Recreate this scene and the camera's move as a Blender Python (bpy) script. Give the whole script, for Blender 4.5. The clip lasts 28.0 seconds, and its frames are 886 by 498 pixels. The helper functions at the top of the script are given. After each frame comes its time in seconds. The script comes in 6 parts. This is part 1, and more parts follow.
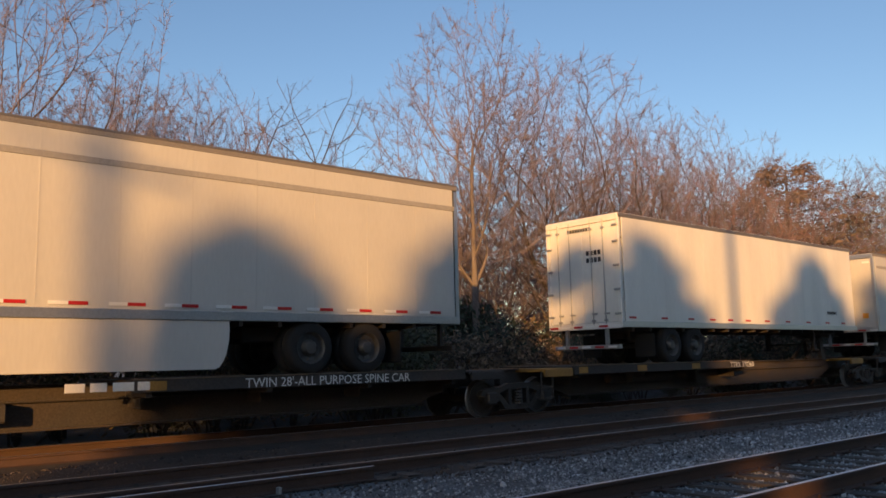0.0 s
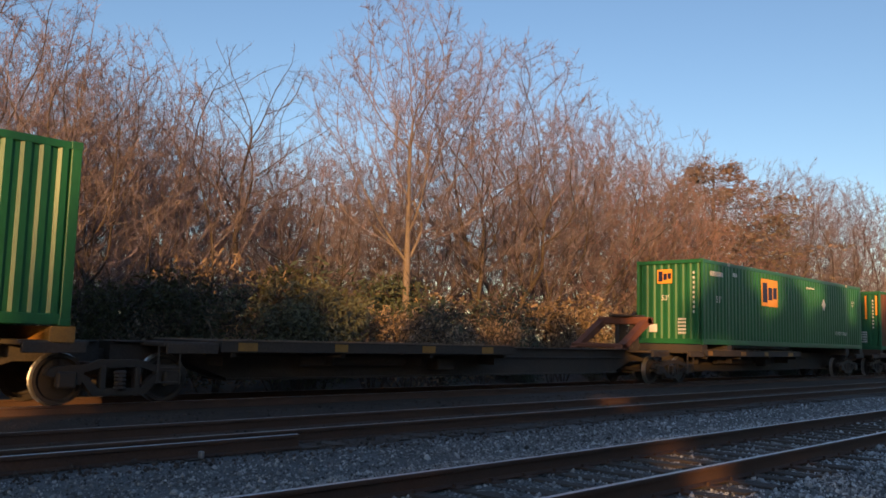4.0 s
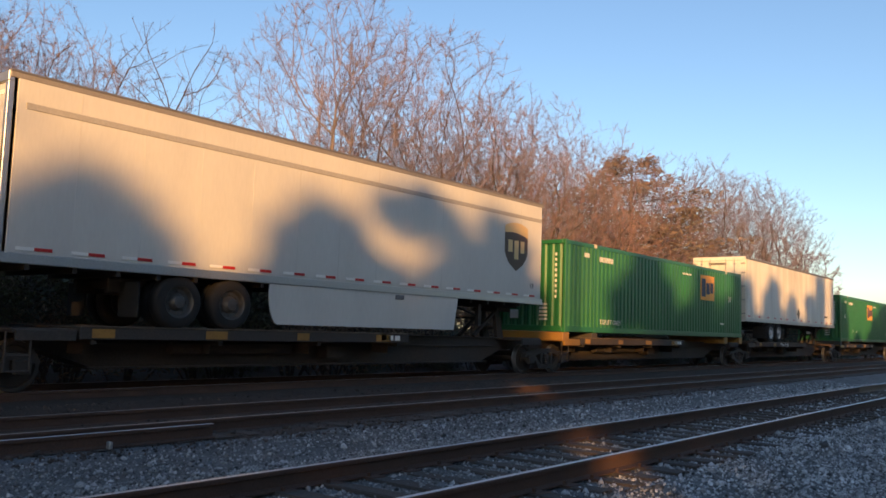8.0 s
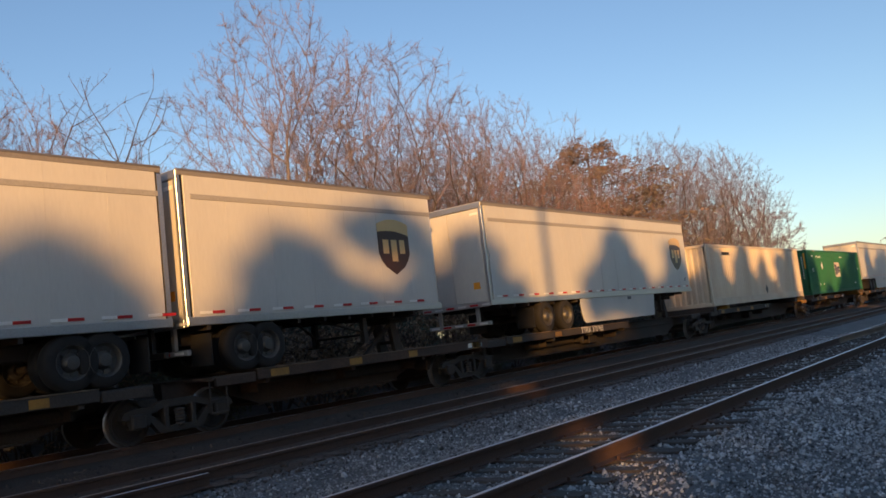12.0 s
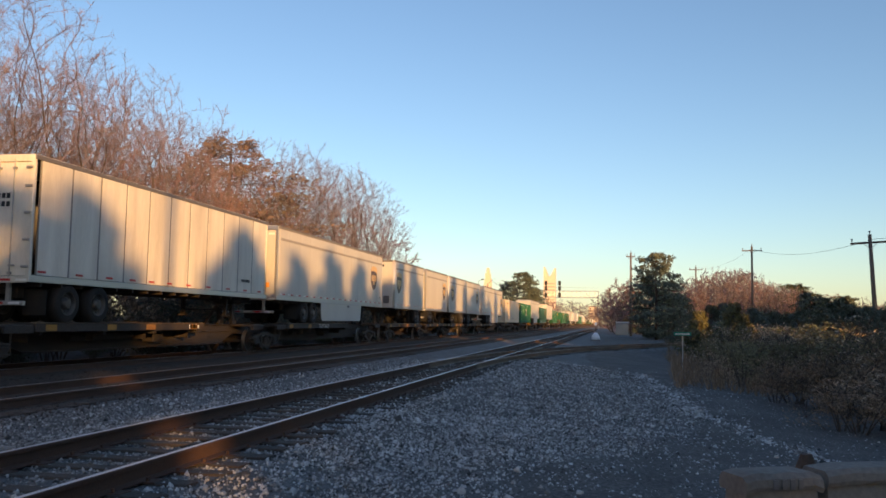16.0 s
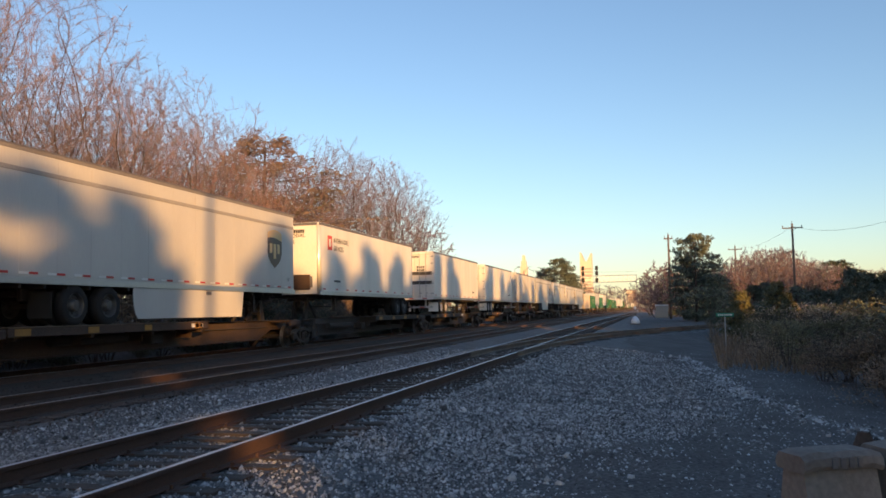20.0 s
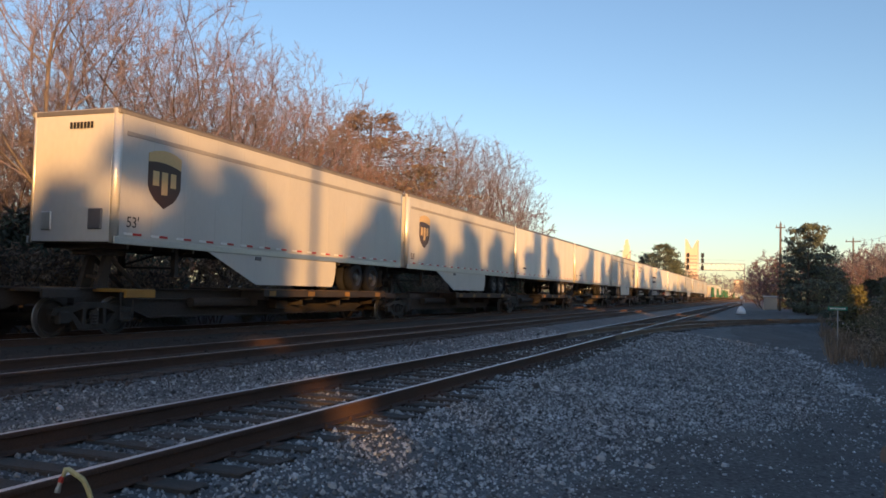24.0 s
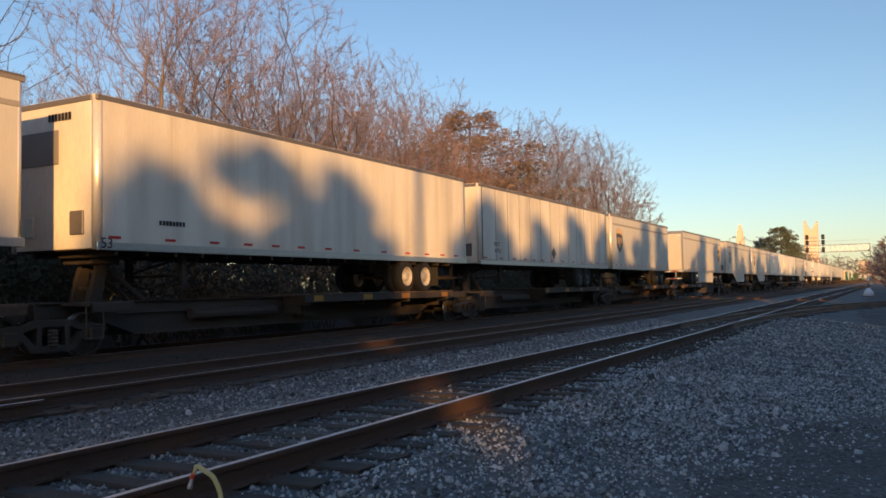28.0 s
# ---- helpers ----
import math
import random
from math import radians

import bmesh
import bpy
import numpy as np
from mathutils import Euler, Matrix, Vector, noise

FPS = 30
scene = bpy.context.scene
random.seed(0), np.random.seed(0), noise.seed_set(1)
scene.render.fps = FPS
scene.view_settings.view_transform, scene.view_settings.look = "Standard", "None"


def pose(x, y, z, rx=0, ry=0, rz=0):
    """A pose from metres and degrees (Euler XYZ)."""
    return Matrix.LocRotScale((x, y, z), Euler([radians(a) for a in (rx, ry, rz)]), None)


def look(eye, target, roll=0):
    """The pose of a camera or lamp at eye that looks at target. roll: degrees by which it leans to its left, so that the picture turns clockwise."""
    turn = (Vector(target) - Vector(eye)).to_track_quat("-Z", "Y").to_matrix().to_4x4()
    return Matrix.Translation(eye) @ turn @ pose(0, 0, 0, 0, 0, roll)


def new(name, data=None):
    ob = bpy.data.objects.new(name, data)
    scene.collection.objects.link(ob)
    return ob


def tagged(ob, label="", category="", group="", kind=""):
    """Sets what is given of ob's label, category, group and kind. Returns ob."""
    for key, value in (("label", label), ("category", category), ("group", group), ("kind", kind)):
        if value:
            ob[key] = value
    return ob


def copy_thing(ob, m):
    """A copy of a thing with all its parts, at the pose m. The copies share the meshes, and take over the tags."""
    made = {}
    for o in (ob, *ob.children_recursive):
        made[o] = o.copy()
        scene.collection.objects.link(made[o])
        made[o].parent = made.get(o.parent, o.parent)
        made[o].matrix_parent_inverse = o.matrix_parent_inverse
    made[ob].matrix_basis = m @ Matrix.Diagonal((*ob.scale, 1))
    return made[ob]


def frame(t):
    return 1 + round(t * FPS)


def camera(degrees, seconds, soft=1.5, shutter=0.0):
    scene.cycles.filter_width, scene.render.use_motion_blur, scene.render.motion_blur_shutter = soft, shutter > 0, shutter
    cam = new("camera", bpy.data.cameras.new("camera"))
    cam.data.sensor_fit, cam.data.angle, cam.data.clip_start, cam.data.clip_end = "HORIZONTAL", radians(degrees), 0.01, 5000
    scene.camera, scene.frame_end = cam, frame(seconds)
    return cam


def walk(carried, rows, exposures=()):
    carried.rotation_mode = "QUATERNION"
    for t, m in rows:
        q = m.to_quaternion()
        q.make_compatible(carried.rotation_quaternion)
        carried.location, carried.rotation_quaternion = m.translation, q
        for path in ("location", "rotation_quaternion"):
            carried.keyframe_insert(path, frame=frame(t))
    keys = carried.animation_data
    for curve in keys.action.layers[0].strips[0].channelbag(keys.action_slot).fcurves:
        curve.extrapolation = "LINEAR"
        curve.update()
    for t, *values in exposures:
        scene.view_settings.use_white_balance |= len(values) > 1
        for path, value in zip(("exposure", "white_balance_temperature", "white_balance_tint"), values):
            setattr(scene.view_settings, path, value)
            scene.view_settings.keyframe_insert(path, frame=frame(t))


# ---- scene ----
# World: x along the tracks (the way the train goes), y across them, z up from the rail tops.
cam = camera(55.84, 28.0, 1.65)
ROWS = [
    (0.0, 0.013, -0.017, 1.295, -41.02, 7.63, 1.28),
    (0.5, 0.013, -0.017, 1.291, -43.11, 7.90, 1.11),
    (1.0, 0.010, -0.013, 1.294, -45.19, 7.79, 1.21),
    (1.5, 0.008, -0.010, 1.292, -45.79, 7.96, 1.26),
    (2.0, 0.003, -0.004, 1.280, -47.15, 8.29, 0.16),
    (2.5, -0.024, 0.034, 1.236, -47.87, 7.26, -0.08),
    (3.0, -0.035, 0.054, 1.225, -47.42, 6.19, -0.33),
    (3.5, -0.039, 0.059, 1.222, -46.37, 5.91, -1.11),
    (5.5, -0.015, 0.012, 1.253, -46.52, 7.14, -2.02),
    (6.0, -0.016, 0.015, 1.254, -47.04, 6.95, -1.96),
    (6.5, -0.018, 0.016, 1.250, -47.59, 6.24, -2.34),
    (7.0, -0.018, 0.017, 1.250, -48.36, 5.68, -3.24),
    (7.5, -0.016, 0.014, 1.248, -49.55, 5.25, -3.07),
    (8.0, -0.014, 0.011, 1.251, -51.44, 5.48, -1.80),
    (8.5, -0.017, 0.015, 1.252, -52.09, 5.77, -0.02),
    (9.0, -0.020, 0.017, 1.238, -53.06, 4.97, 0.35),
    (9.5, -0.020, 0.020, 1.243, -52.14, 3.88, 0.85),
    (10.0, -0.017, 0.027, 1.277, -52.64, 5.17, 4.30),
    (10.5, -0.010, 0.022, 1.311, -54.19, 6.23, 8.65),
    (11.0, -0.009, 0.016, 1.303, -54.56, 5.95, 8.27),
    (11.5, -0.012, 0.020, 1.302, -52.80, 6.52, 6.91),
    (13.5, -0.031, 0.058, 1.265, -57.34, 4.44, 3.01),
    (14.0, -0.001, 0.003, 1.275, -64.88, 5.13, 0.50),
    (14.5, 0.030, -0.052, 1.278, -72.07, 5.27, 0.05),
    (15.0, 0.044, -0.078, 1.278, -74.33, 4.70, -0.53),
    (15.5, 0.044, -0.075, 1.281, -77.09, 4.65, -2.12),
    (16.0, 0.014, -0.013, 1.309, -78.56, 4.94, -0.94),
    (16.5, -0.003, 0.025, 1.325, -79.51, 5.68, 0.16),
    (17.0, -0.009, 0.036, 1.327, -80.28, 5.33, 0.11),
    (17.5, 0.000, 0.018, 1.325, -79.60, 4.96, 1.39),
    (18.0, 0.006, 0.006, 1.318, -79.48, 6.65, 0.27),
    (18.5, 0.009, -0.001, 1.314, -80.00, 6.94, -0.54),
    (19.0, -0.004, 0.020, 1.309, -79.82, 5.37, 0.69),
    (19.5, -0.007, 0.026, 1.307, -79.11, 4.44, 1.42),
    (20.0, -0.021, 0.052, 1.307, -76.01, 4.24, 1.01),
    (20.5, -0.040, 0.088, 1.303, -71.43, 4.05, 1.07),
    (21.0, -0.045, 0.100, 1.308, -69.31, 2.70, 3.77),
    (21.5, -0.057, 0.128, 1.318, -64.94, 1.00, 7.57),
    (23.5, -0.017, 0.020, 1.248, -68.57, 1.72, -2.05),
    (24.0, -0.013, 0.012, 1.252, -69.27, 2.78, -1.61),
    (24.5, -0.011, 0.007, 1.249, -70.49, 3.90, -2.16),
    (25.0, -0.018, 0.013, 1.231, -69.82, 5.76, -2.13),
    (25.5, -0.023, 0.018, 1.221, -67.95, 5.28, -1.00),
    (26.0, -0.022, 0.017, 1.222, -65.53, 3.33, -0.39),
    (26.5, -0.023, 0.017, 1.219, -64.23, 2.39, 0.40),
    (27.0, -0.018, 0.008, 1.219, -63.49, 2.26, 0.12),
    (27.5, -0.016, 0.004, 1.217, -62.23, 2.69, 0.49),
    (28.0, -0.015, 0.002, 1.214, -61.94, 2.65, 1.09),
]
walk(cam, [(t, pose(x, y, z, 90 + pitch, roll, yaw)) for t, x, y, z, yaw, pitch, roll in ROWS],
     [(t, e, 6480, 16) for t, e in ((0.0, 0.3), (2.0, 0.68), (3.0, 0.55), (6.0, 0.25), (7.0, 0.42), (8.0, 0.64), (9.0, 0.6), (10.0, 0.48), (11.0, 0.33), (14.0, 0.5), (15.0, 0.46), (16.0, 0.5), (17.0, 0.3), (18.0, 0.43), (19.0, 0.38), (20.0, 0.55), (21.0, 0.48), (24.0, 0.52), (25.0, 0.5), (28.0, 0.33))])

# ---- light ----
SUN_AZ, SUN_EL = 37.5, 9.0          # heading of the sunlight over the ground, and the sun's height
world = bpy.data.worlds.new("evening_sky")
world.use_nodes = True
scene.world = world
sky = world.node_tree.nodes.new("ShaderNodeTexSky")
sky.sky_type, sky.sun_disc = "NISHITA", False
sky.sun_elevation, sky.sun_rotation = radians(SUN_EL), radians(90 - SUN_AZ + 180)
sky.air_density, sky.dust_density, sky.ozone_density = 1.0, 0.45, 2.35
world.node_tree.links.new(sky.outputs[0], world.node_tree.nodes["Background"].inputs[0])
world.node_tree.nodes["Background"].inputs[1].default_value = 0.15
sun_data = bpy.data.lights.new("sun", "SUN")
sun_data.energy, sun_data.angle, sun_data.color = 5.4, radians(0.8), (1.0, 0.53, 0.155)
sun = new("sun", sun_data)
AX, AY = math.cos(radians(SUN_AZ)), math.sin(radians(SUN_AZ))
sun.matrix_world = look((-60, -60, 20), (-60 + AX, -60 + AY, 20 - math.tan(radians(SUN_EL))))
EYE_Z = 1.27
SPEED = 17.12                        # metres a second


# ---- materials ----
def material(name, color, rough=0.7, metal=0.0, vary=0.25, scale=3.0, bump=0.0, bump_scale=40.0, second=None, amount=0.5,
             stretch=(1, 1, 1), spread=0.0):
    """A surface with grain at two scales, its colour varied by noise, towards a second colour in patches."""
    m = bpy.data.materials.new(name)
    m.use_nodes = True
    t = m.node_tree
    n, l = t.nodes, t.links
    b = n["Principled BSDF"]
    b.inputs["Roughness"].default_value, b.inputs["Metallic"].default_value = rough, metal
    tc, info, mp = n.new("ShaderNodeTexCoord"), n.new("ShaderNodeObjectInfo"), n.new("ShaderNodeVectorMath")
    mul = n.new("ShaderNodeVectorMath")
    mul.operation, mul.inputs[1].default_value = "MULTIPLY", stretch
    l.new(tc.outputs["Object"], mul.inputs[0])
    off = n.new("ShaderNodeMath")
    off.operation, off.inputs[1].default_value = "MULTIPLY", 37.0
    l.new(info.outputs["Random"], off.inputs[0])
    mp.operation = "ADD"
    l.new(mul.outputs[0], mp.inputs[0])
    l.new(off.outputs[0], mp.inputs[1])
    fine, wide = n.new("ShaderNodeTexNoise"), n.new("ShaderNodeTexNoise")
    fine.inputs["Scale"].default_value, fine.inputs["Detail"].default_value = scale * 9, 4
    wide.inputs["Scale"].default_value, wide.inputs["Detail"].default_value = scale * 0.35, 5
    for x in (fine, wide):
        l.new(mp.outputs[0], x.inputs["Vector"])
    ramp = n.new("ShaderNodeMapRange")
    ramp.inputs[1].default_value, ramp.inputs[2].default_value = 0.52 - 0.2 * amount, 0.72
    l.new(wide.outputs[0], ramp.inputs[0])
    mix = n.new("ShaderNodeMix")
    mix.data_type = "RGBA"
    mix.inputs[6].default_value = (*color, 1)
    mix.inputs[7].default_value = (*(second or [c * (1 - vary) for c in color]), 1)
    fac = n.new("ShaderNodeMath")
    fac.operation, fac.inputs[1].default_value = "MULTIPLY", amount
    l.new(ramp.outputs[0], fac.inputs[0])
    l.new(fac.outputs[0], mix.inputs[0])
    val = n.new("ShaderNodeMapRange")
    val.inputs[1].default_value, val.inputs[2].default_value = 0.3, 0.7
    val.inputs[3].default_value, val.inputs[4].default_value = 1 - vary, 1 + vary
    l.new(fine.outputs[0], val.inputs[0])
    hsv = n.new("ShaderNodeHueSaturation")
    l.new(mix.outputs[2], hsv.inputs["Color"])
    if spread:
        geo = n.new("ShaderNodeNewGeometry")
        isl = n.new("ShaderNodeMapRange")
        isl.inputs[3].default_value, isl.inputs[4].default_value = 1 - spread, 1 + spread
        l.new(geo.outputs["Random Per Island"], isl.inputs[0])
        both = n.new("ShaderNodeMath")
        both.operation = "MULTIPLY"
        l.new(val.outputs[0], both.inputs[0])
        l.new(isl.outputs[0], both.inputs[1])
        l.new(both.outputs[0], hsv.inputs["Value"])
    else:
        l.new(val.outputs[0], hsv.inputs["Value"])
    l.new(hsv.outputs[0], b.inputs["Base Color"])
    if bump:
        bn, bp = n.new("ShaderNodeTexNoise"), n.new("ShaderNodeBump")
        bn.inputs["Scale"].default_value, bn.inputs["Detail"].default_value = bump_scale, 5
        l.new(mp.outputs[0], bn.inputs["Vector"])
        bp.inputs["Strength"].default_value, bp.inputs["Distance"].default_value = bump, 0.02
        l.new(bn.outputs[0], bp.inputs["Height"])
        l.new(bp.outputs[0], b.inputs["Normal"])
    return m


WHITE = material("trailer_white_paint", (0.79, 0.765, 0.71), 0.42, vary=0.03, scale=1.2, second=(0.60, 0.57, 0.52), amount=0.5, stretch=(2.5, 1, 0.5), bump=0.06, bump_scale=1.6)
GREYWHITE = material("trailer_grey_white_paint", (0.575, 0.558, 0.52), 0.45, vary=0.03, scale=1.0, second=(0.48, 0.46, 0.435), amount=0.5, stretch=(2.5, 1, 0.5), bump=0.05, bump_scale=1.6)
OLDWHITE = material("weathered_white_paint", (0.76, 0.725, 0.655), 0.55, vary=0.05, scale=1.4, second=(0.46, 0.42, 0.36), amount=0.7, stretch=(3, 1, 0.4), bump=0.08, bump_scale=2)
BAND = material("grey_rub_rail_paint", (0.34, 0.325, 0.305), 0.6, vary=0.08, scale=3)
ROOFRAIL = material("weathered_roof_rail", (0.27, 0.245, 0.22), 0.6, 0.2, vary=0.12, scale=4)
SEAM = material("grey_panel_seam", (0.22, 0.21, 0.20), 0.6, vary=0.15, scale=4)
ALUMINIUM = material("dull_aluminium", (0.55, 0.55, 0.55), 0.38, 0.85, vary=0.08, scale=3, bump=0.05, bump_scale=20)
CORNERSTEEL = material("polished_corner_steel", (0.80, 0.76, 0.68), 0.34, 0.35, vary=0.05, scale=3)
DARKRAIL = material("grey_roof_rail", (0.17, 0.16, 0.16), 0.55, 0.3, vary=0.12, scale=5)
GREEN = material("green_container_paint", (0.017, 0.130, 0.048), 0.36, vary=0.08, scale=1.5, second=(0.026, 0.106, 0.048), amount=0.6, stretch=(1.5, 1, 0.5))
DULLGREEN = material("dull_green_container_paint", (0.018, 0.138, 0.060), 0.62, vary=0.1, scale=1.5, second=(0.024, 0.108, 0.052), amount=0.7, stretch=(1.5, 1, 0.5))
DULLGREEN.node_tree.nodes["Principled BSDF"].inputs["Specular IOR Level"].default_value = 0.35
RUSTGREEN = material("rust_stained_paint", (0.16, 0.06, 0.03), 0.7, vary=0.2, scale=3, second=(0.06, 0.06, 0.03), amount=0.6)
TAN = material("cream_container_paint", (0.66, 0.57, 0.44), 0.5, vary=0.05, scale=1.5, second=(0.48, 0.34, 0.22), amount=0.6, stretch=(1.5, 1, 0.5))
ORANGE = material("orange_sign_paint", (0.85, 0.36, 0.04), 0.5, vary=0.04)
NAVY = material("navy_sign_paint", (0.02, 0.02, 0.06), 0.5, vary=0.1)
SHIELD = material("brown_sign_film", (0.055, 0.022, 0.012), 0.4, vary=0.05)
GOLD = material("gold_sign_film", (0.66, 0.45, 0.20), 0.4, vary=0.05)
INK = material("black_marking_paint", (0.02, 0.02, 0.022), 0.6, vary=0.1)
CHALK = material("white_marking_paint", (0.72, 0.71, 0.66), 0.6, vary=0.12, scale=6)
REDTAPE = material("red_reflective_tape", (0.50, 0.02, 0.02), 0.35, vary=0.05)
WHITETAPE = material("white_reflective_tape", (0.80, 0.79, 0.76), 0.35, vary=0.04)
REDSIGN = material("red_sign_paint", (0.60, 0.05, 0.03), 0.5, vary=0.05)
YELLOW = material("worn_yellow_car_paint", (0.36, 0.18, 0.03), 0.6, vary=0.15, scale=4, second=(0.13, 0.07, 0.03), amount=0.6, stretch=(1, 1, 1))
CARBLACK = material("dirty_black_car_paint", (0.044, 0.037, 0.033), 0.8, vary=0.25, scale=3, second=(0.062, 0.042, 0.030), amount=0.7, bump=0.15)
CARBROWN = material("rusty_brown_car_steel", (0.075, 0.045, 0.030), 0.8, vary=0.25, scale=3, second=(0.038, 0.027, 0.021), amount=0.7, bump=0.2)
RUST = material("orange_rust_steel", (0.20, 0.072, 0.038), 0.8, vary=0.2, scale=5, second=(0.14, 0.05, 0.03), amount=0.6, bump=0.2)
STEEL = material("dark_cast_steel", (0.040, 0.034, 0.030), 0.7, 0.2, vary=0.2, scale=6, second=(0.06, 0.04, 0.028), amount=0.6, bump=0.15)
TREAD = material("bright_wheel_tread", (0.42, 0.41, 0.40), 0.35, 0.85, vary=0.05)
RUBBER = material("black_tyre_rubber", (0.014, 0.013, 0.013), 0.9, vary=0.2, scale=8, second=(0.028, 0.025, 0.023), amount=0.4)
RIM = material("white_wheel_rim", (0.50, 0.48, 0.455), 0.5, vary=0.12, scale=8, second=(0.22, 0.19, 0.165), amount=0.6)
DARKRIM = material("grey_wheel_rim", (0.09, 0.085, 0.08), 0.5, 0.4, vary=0.15, scale=8)
RAILSIDE = material("rusty_rail_steel", (0.085, 0.045, 0.030), 0.75, 0.1, vary=0.2, scale=6, second=(0.05, 0.03, 0.023), amount=0.5, bump=0.15, bump_scale=60)
RAILTOP = material("polished_rail_head", (0.62, 0.62, 0.64), 0.38, 0.65, vary=0.12, scale=2, stretch=(0.2, 5, 1))
DULLTOP = material("dull_rail_head", (0.36, 0.32, 0.30), 0.5, 0.6, vary=0.2, scale=2, stretch=(0.2, 5, 1))
# the sky's sheen on the loose rail, put into a pale, hardly metallic colour
SHEENTOP = material("worn_rail_head_pale_sheen", (0.62, 0.63, 0.66), 0.6, 0.2, vary=0.08, scale=2, stretch=(0.2, 5, 1))
TIE = material("weathered_tie_wood", (0.058, 0.047, 0.040), 0.9, vary=0.3, scale=4, second=(0.085, 0.07, 0.058), amount=0.5, stretch=(4, 1, 4), bump=0.4, bump_scale=30)
GRIT = material("ballast_grit", (0.122, 0.126, 0.130), 0.8, vary=0.55, scale=5, second=(0.060, 0.060, 0.060), amount=0.8, bump=0.9, bump_scale=26)
STONE = material("crushed_ballast_stone", (0.38, 0.393, 0.40), 0.6, vary=0.3, scale=5, second=(0.155, 0.16, 0.163), amount=0.8, spread=0.92, bump=0.2)
DULLSTONE = material("dusty_dark_ballast_stone", (0.265, 0.266, 0.263), 0.7, vary=0.3, scale=5, second=(0.12, 0.118, 0.114), amount=0.8, spread=0.9, bump=0.2)
OILBED = material("oily_brown_ballast", (0.058, 0.041, 0.032), 0.92, vary=0.45, scale=5, second=(0.034, 0.025, 0.020), amount=0.8, bump=0.9, bump_scale=26)
PALESTONE = material("pale_ballast_stone", (0.42, 0.41, 0.40), 0.85, vary=0.2, scale=5, spread=0.4)
DARKSTONE = material("oily_ballast_stone", (0.068, 0.050, 0.040), 0.9, vary=0.25, scale=5, spread=0.6)
DECKEDGE = material("scuffed_tan_steel", (0.20, 0.14, 0.09), 0.65, vary=0.2, scale=3, second=(0.08, 0.05, 0.035), amount=0.7)
GOLDLEAF = material("yellow_green_needles", (0.12, 0.112, 0.05), 0.65, vary=0.2, scale=1.5, second=(0.09, 0.09, 0.03), amount=0.7, spread=0.4)
DIRT = material("packed_dark_dirt", (0.068, 0.067, 0.066), 0.97, vary=0.55, scale=2.2, second=(0.12, 0.119, 0.117), amount=0.8, bump=0.5, bump_scale=18)
BARK = material("grey_brown_bark", (0.205, 0.165, 0.14), 0.9, vary=0.3, scale=4, second=(0.12, 0.098, 0.084), amount=0.6, stretch=(3, 3, 0.6), bump=0.5, bump_scale=20)
DARKBARK = material("dark_bark", (0.085, 0.066, 0.055), 0.9, vary=0.3, scale=4, second=(0.05, 0.042, 0.035), amount=0.6, stretch=(3, 3, 0.6), bump=0.4)
TWIG = material("grey_mauve_bare_twigs", (0.190, 0.155, 0.172), 0.85, vary=0.15, scale=2, second=(0.130, 0.107, 0.118), amount=0.6, spread=0.5)
BUDTWIG = material("budding_red_twigs", (0.235, 0.148, 0.152), 0.85, vary=0.15, scale=2, second=(0.18, 0.116, 0.12), amount=0.6, spread=0.45)
LEAF = material("olive_evergreen_leaf", (0.092, 0.092, 0.044), 0.6, vary=0.2, scale=1.5, second=(0.05, 0.058, 0.028), amount=0.8, spread=0.5)
DARKLEAF = material("dark_evergreen_leaf", (0.058, 0.074, 0.046), 0.65, vary=0.2, scale=1.5, second=(0.040, 0.054, 0.032), amount=0.8, spread=0.45)
NEEDLE = material("pine_needles", (0.165, 0.105, 0.07), 0.7, vary=0.2, scale=0.8, second=(0.082, 0.09, 0.05), amount=0.8, spread=0.4)
DRYLEAF = material("dry_brown_scrub", (0.27, 0.19, 0.13), 0.85, vary=0.2, scale=1, second=(0.15, 0.12, 0.07), amount=0.7, spread=0.45)
GREYSCRUB = material("grey_brown_scrub", (0.44, 0.355, 0.27), 0.85, vary=0.2, scale=1, second=(0.27, 0.235, 0.155), amount=0.7, spread=0.45)
DRYGREEN = material("dry_olive_scrub", (0.185, 0.175, 0.095), 0.8, vary=0.2, scale=1, second=(0.14, 0.12, 0.075), amount=0.7, spread=0.45)
CEDARLEAF = material("blue_green_cedar_leaf", (0.10, 0.118, 0.088), 0.7, vary=0.2, scale=1.5, second=(0.072, 0.092, 0.062), amount=0.8, spread=0.45)
CONCRETE = material("stained_concrete", (0.21, 0.19, 0.17), 0.9, vary=0.16, scale=3, second=(0.09, 0.082, 0.075), amount=0.7, bump=0.25, bump_scale=30)
POLEWOOD = material("weathered_pole_wood", (0.15, 0.115, 0.09), 0.85, vary=0.2, scale=3, stretch=(4, 4, 0.4), bump=0.3)
GALV = material("galvanised_steel", (0.42, 0.42, 0.41), 0.45, 0.7, vary=0.1, scale=4)
SIGNGREEN = material("green_street_sign", (0.02, 0.22, 0.14), 0.4, vary=0.06)
HOSE = material("pale_yellow_pipe_paint", (0.68, 0.56, 0.26), 0.5, vary=0.08, scale=8, second=(0.45, 0.36, 0.18), amount=0.5)
LAMPWHITE = material("white_enamel", (0.80, 0.81, 0.83), 0.3, vary=0.04)
BEIGE = material("beige_cabinet_paint", (0.34, 0.31, 0.27), 0.6, vary=0.06, scale=2)
TOWERSTONE = material("pale_tower_stone", (0.72, 0.58, 0.46), 0.7, vary=0.05, scale=0.05)
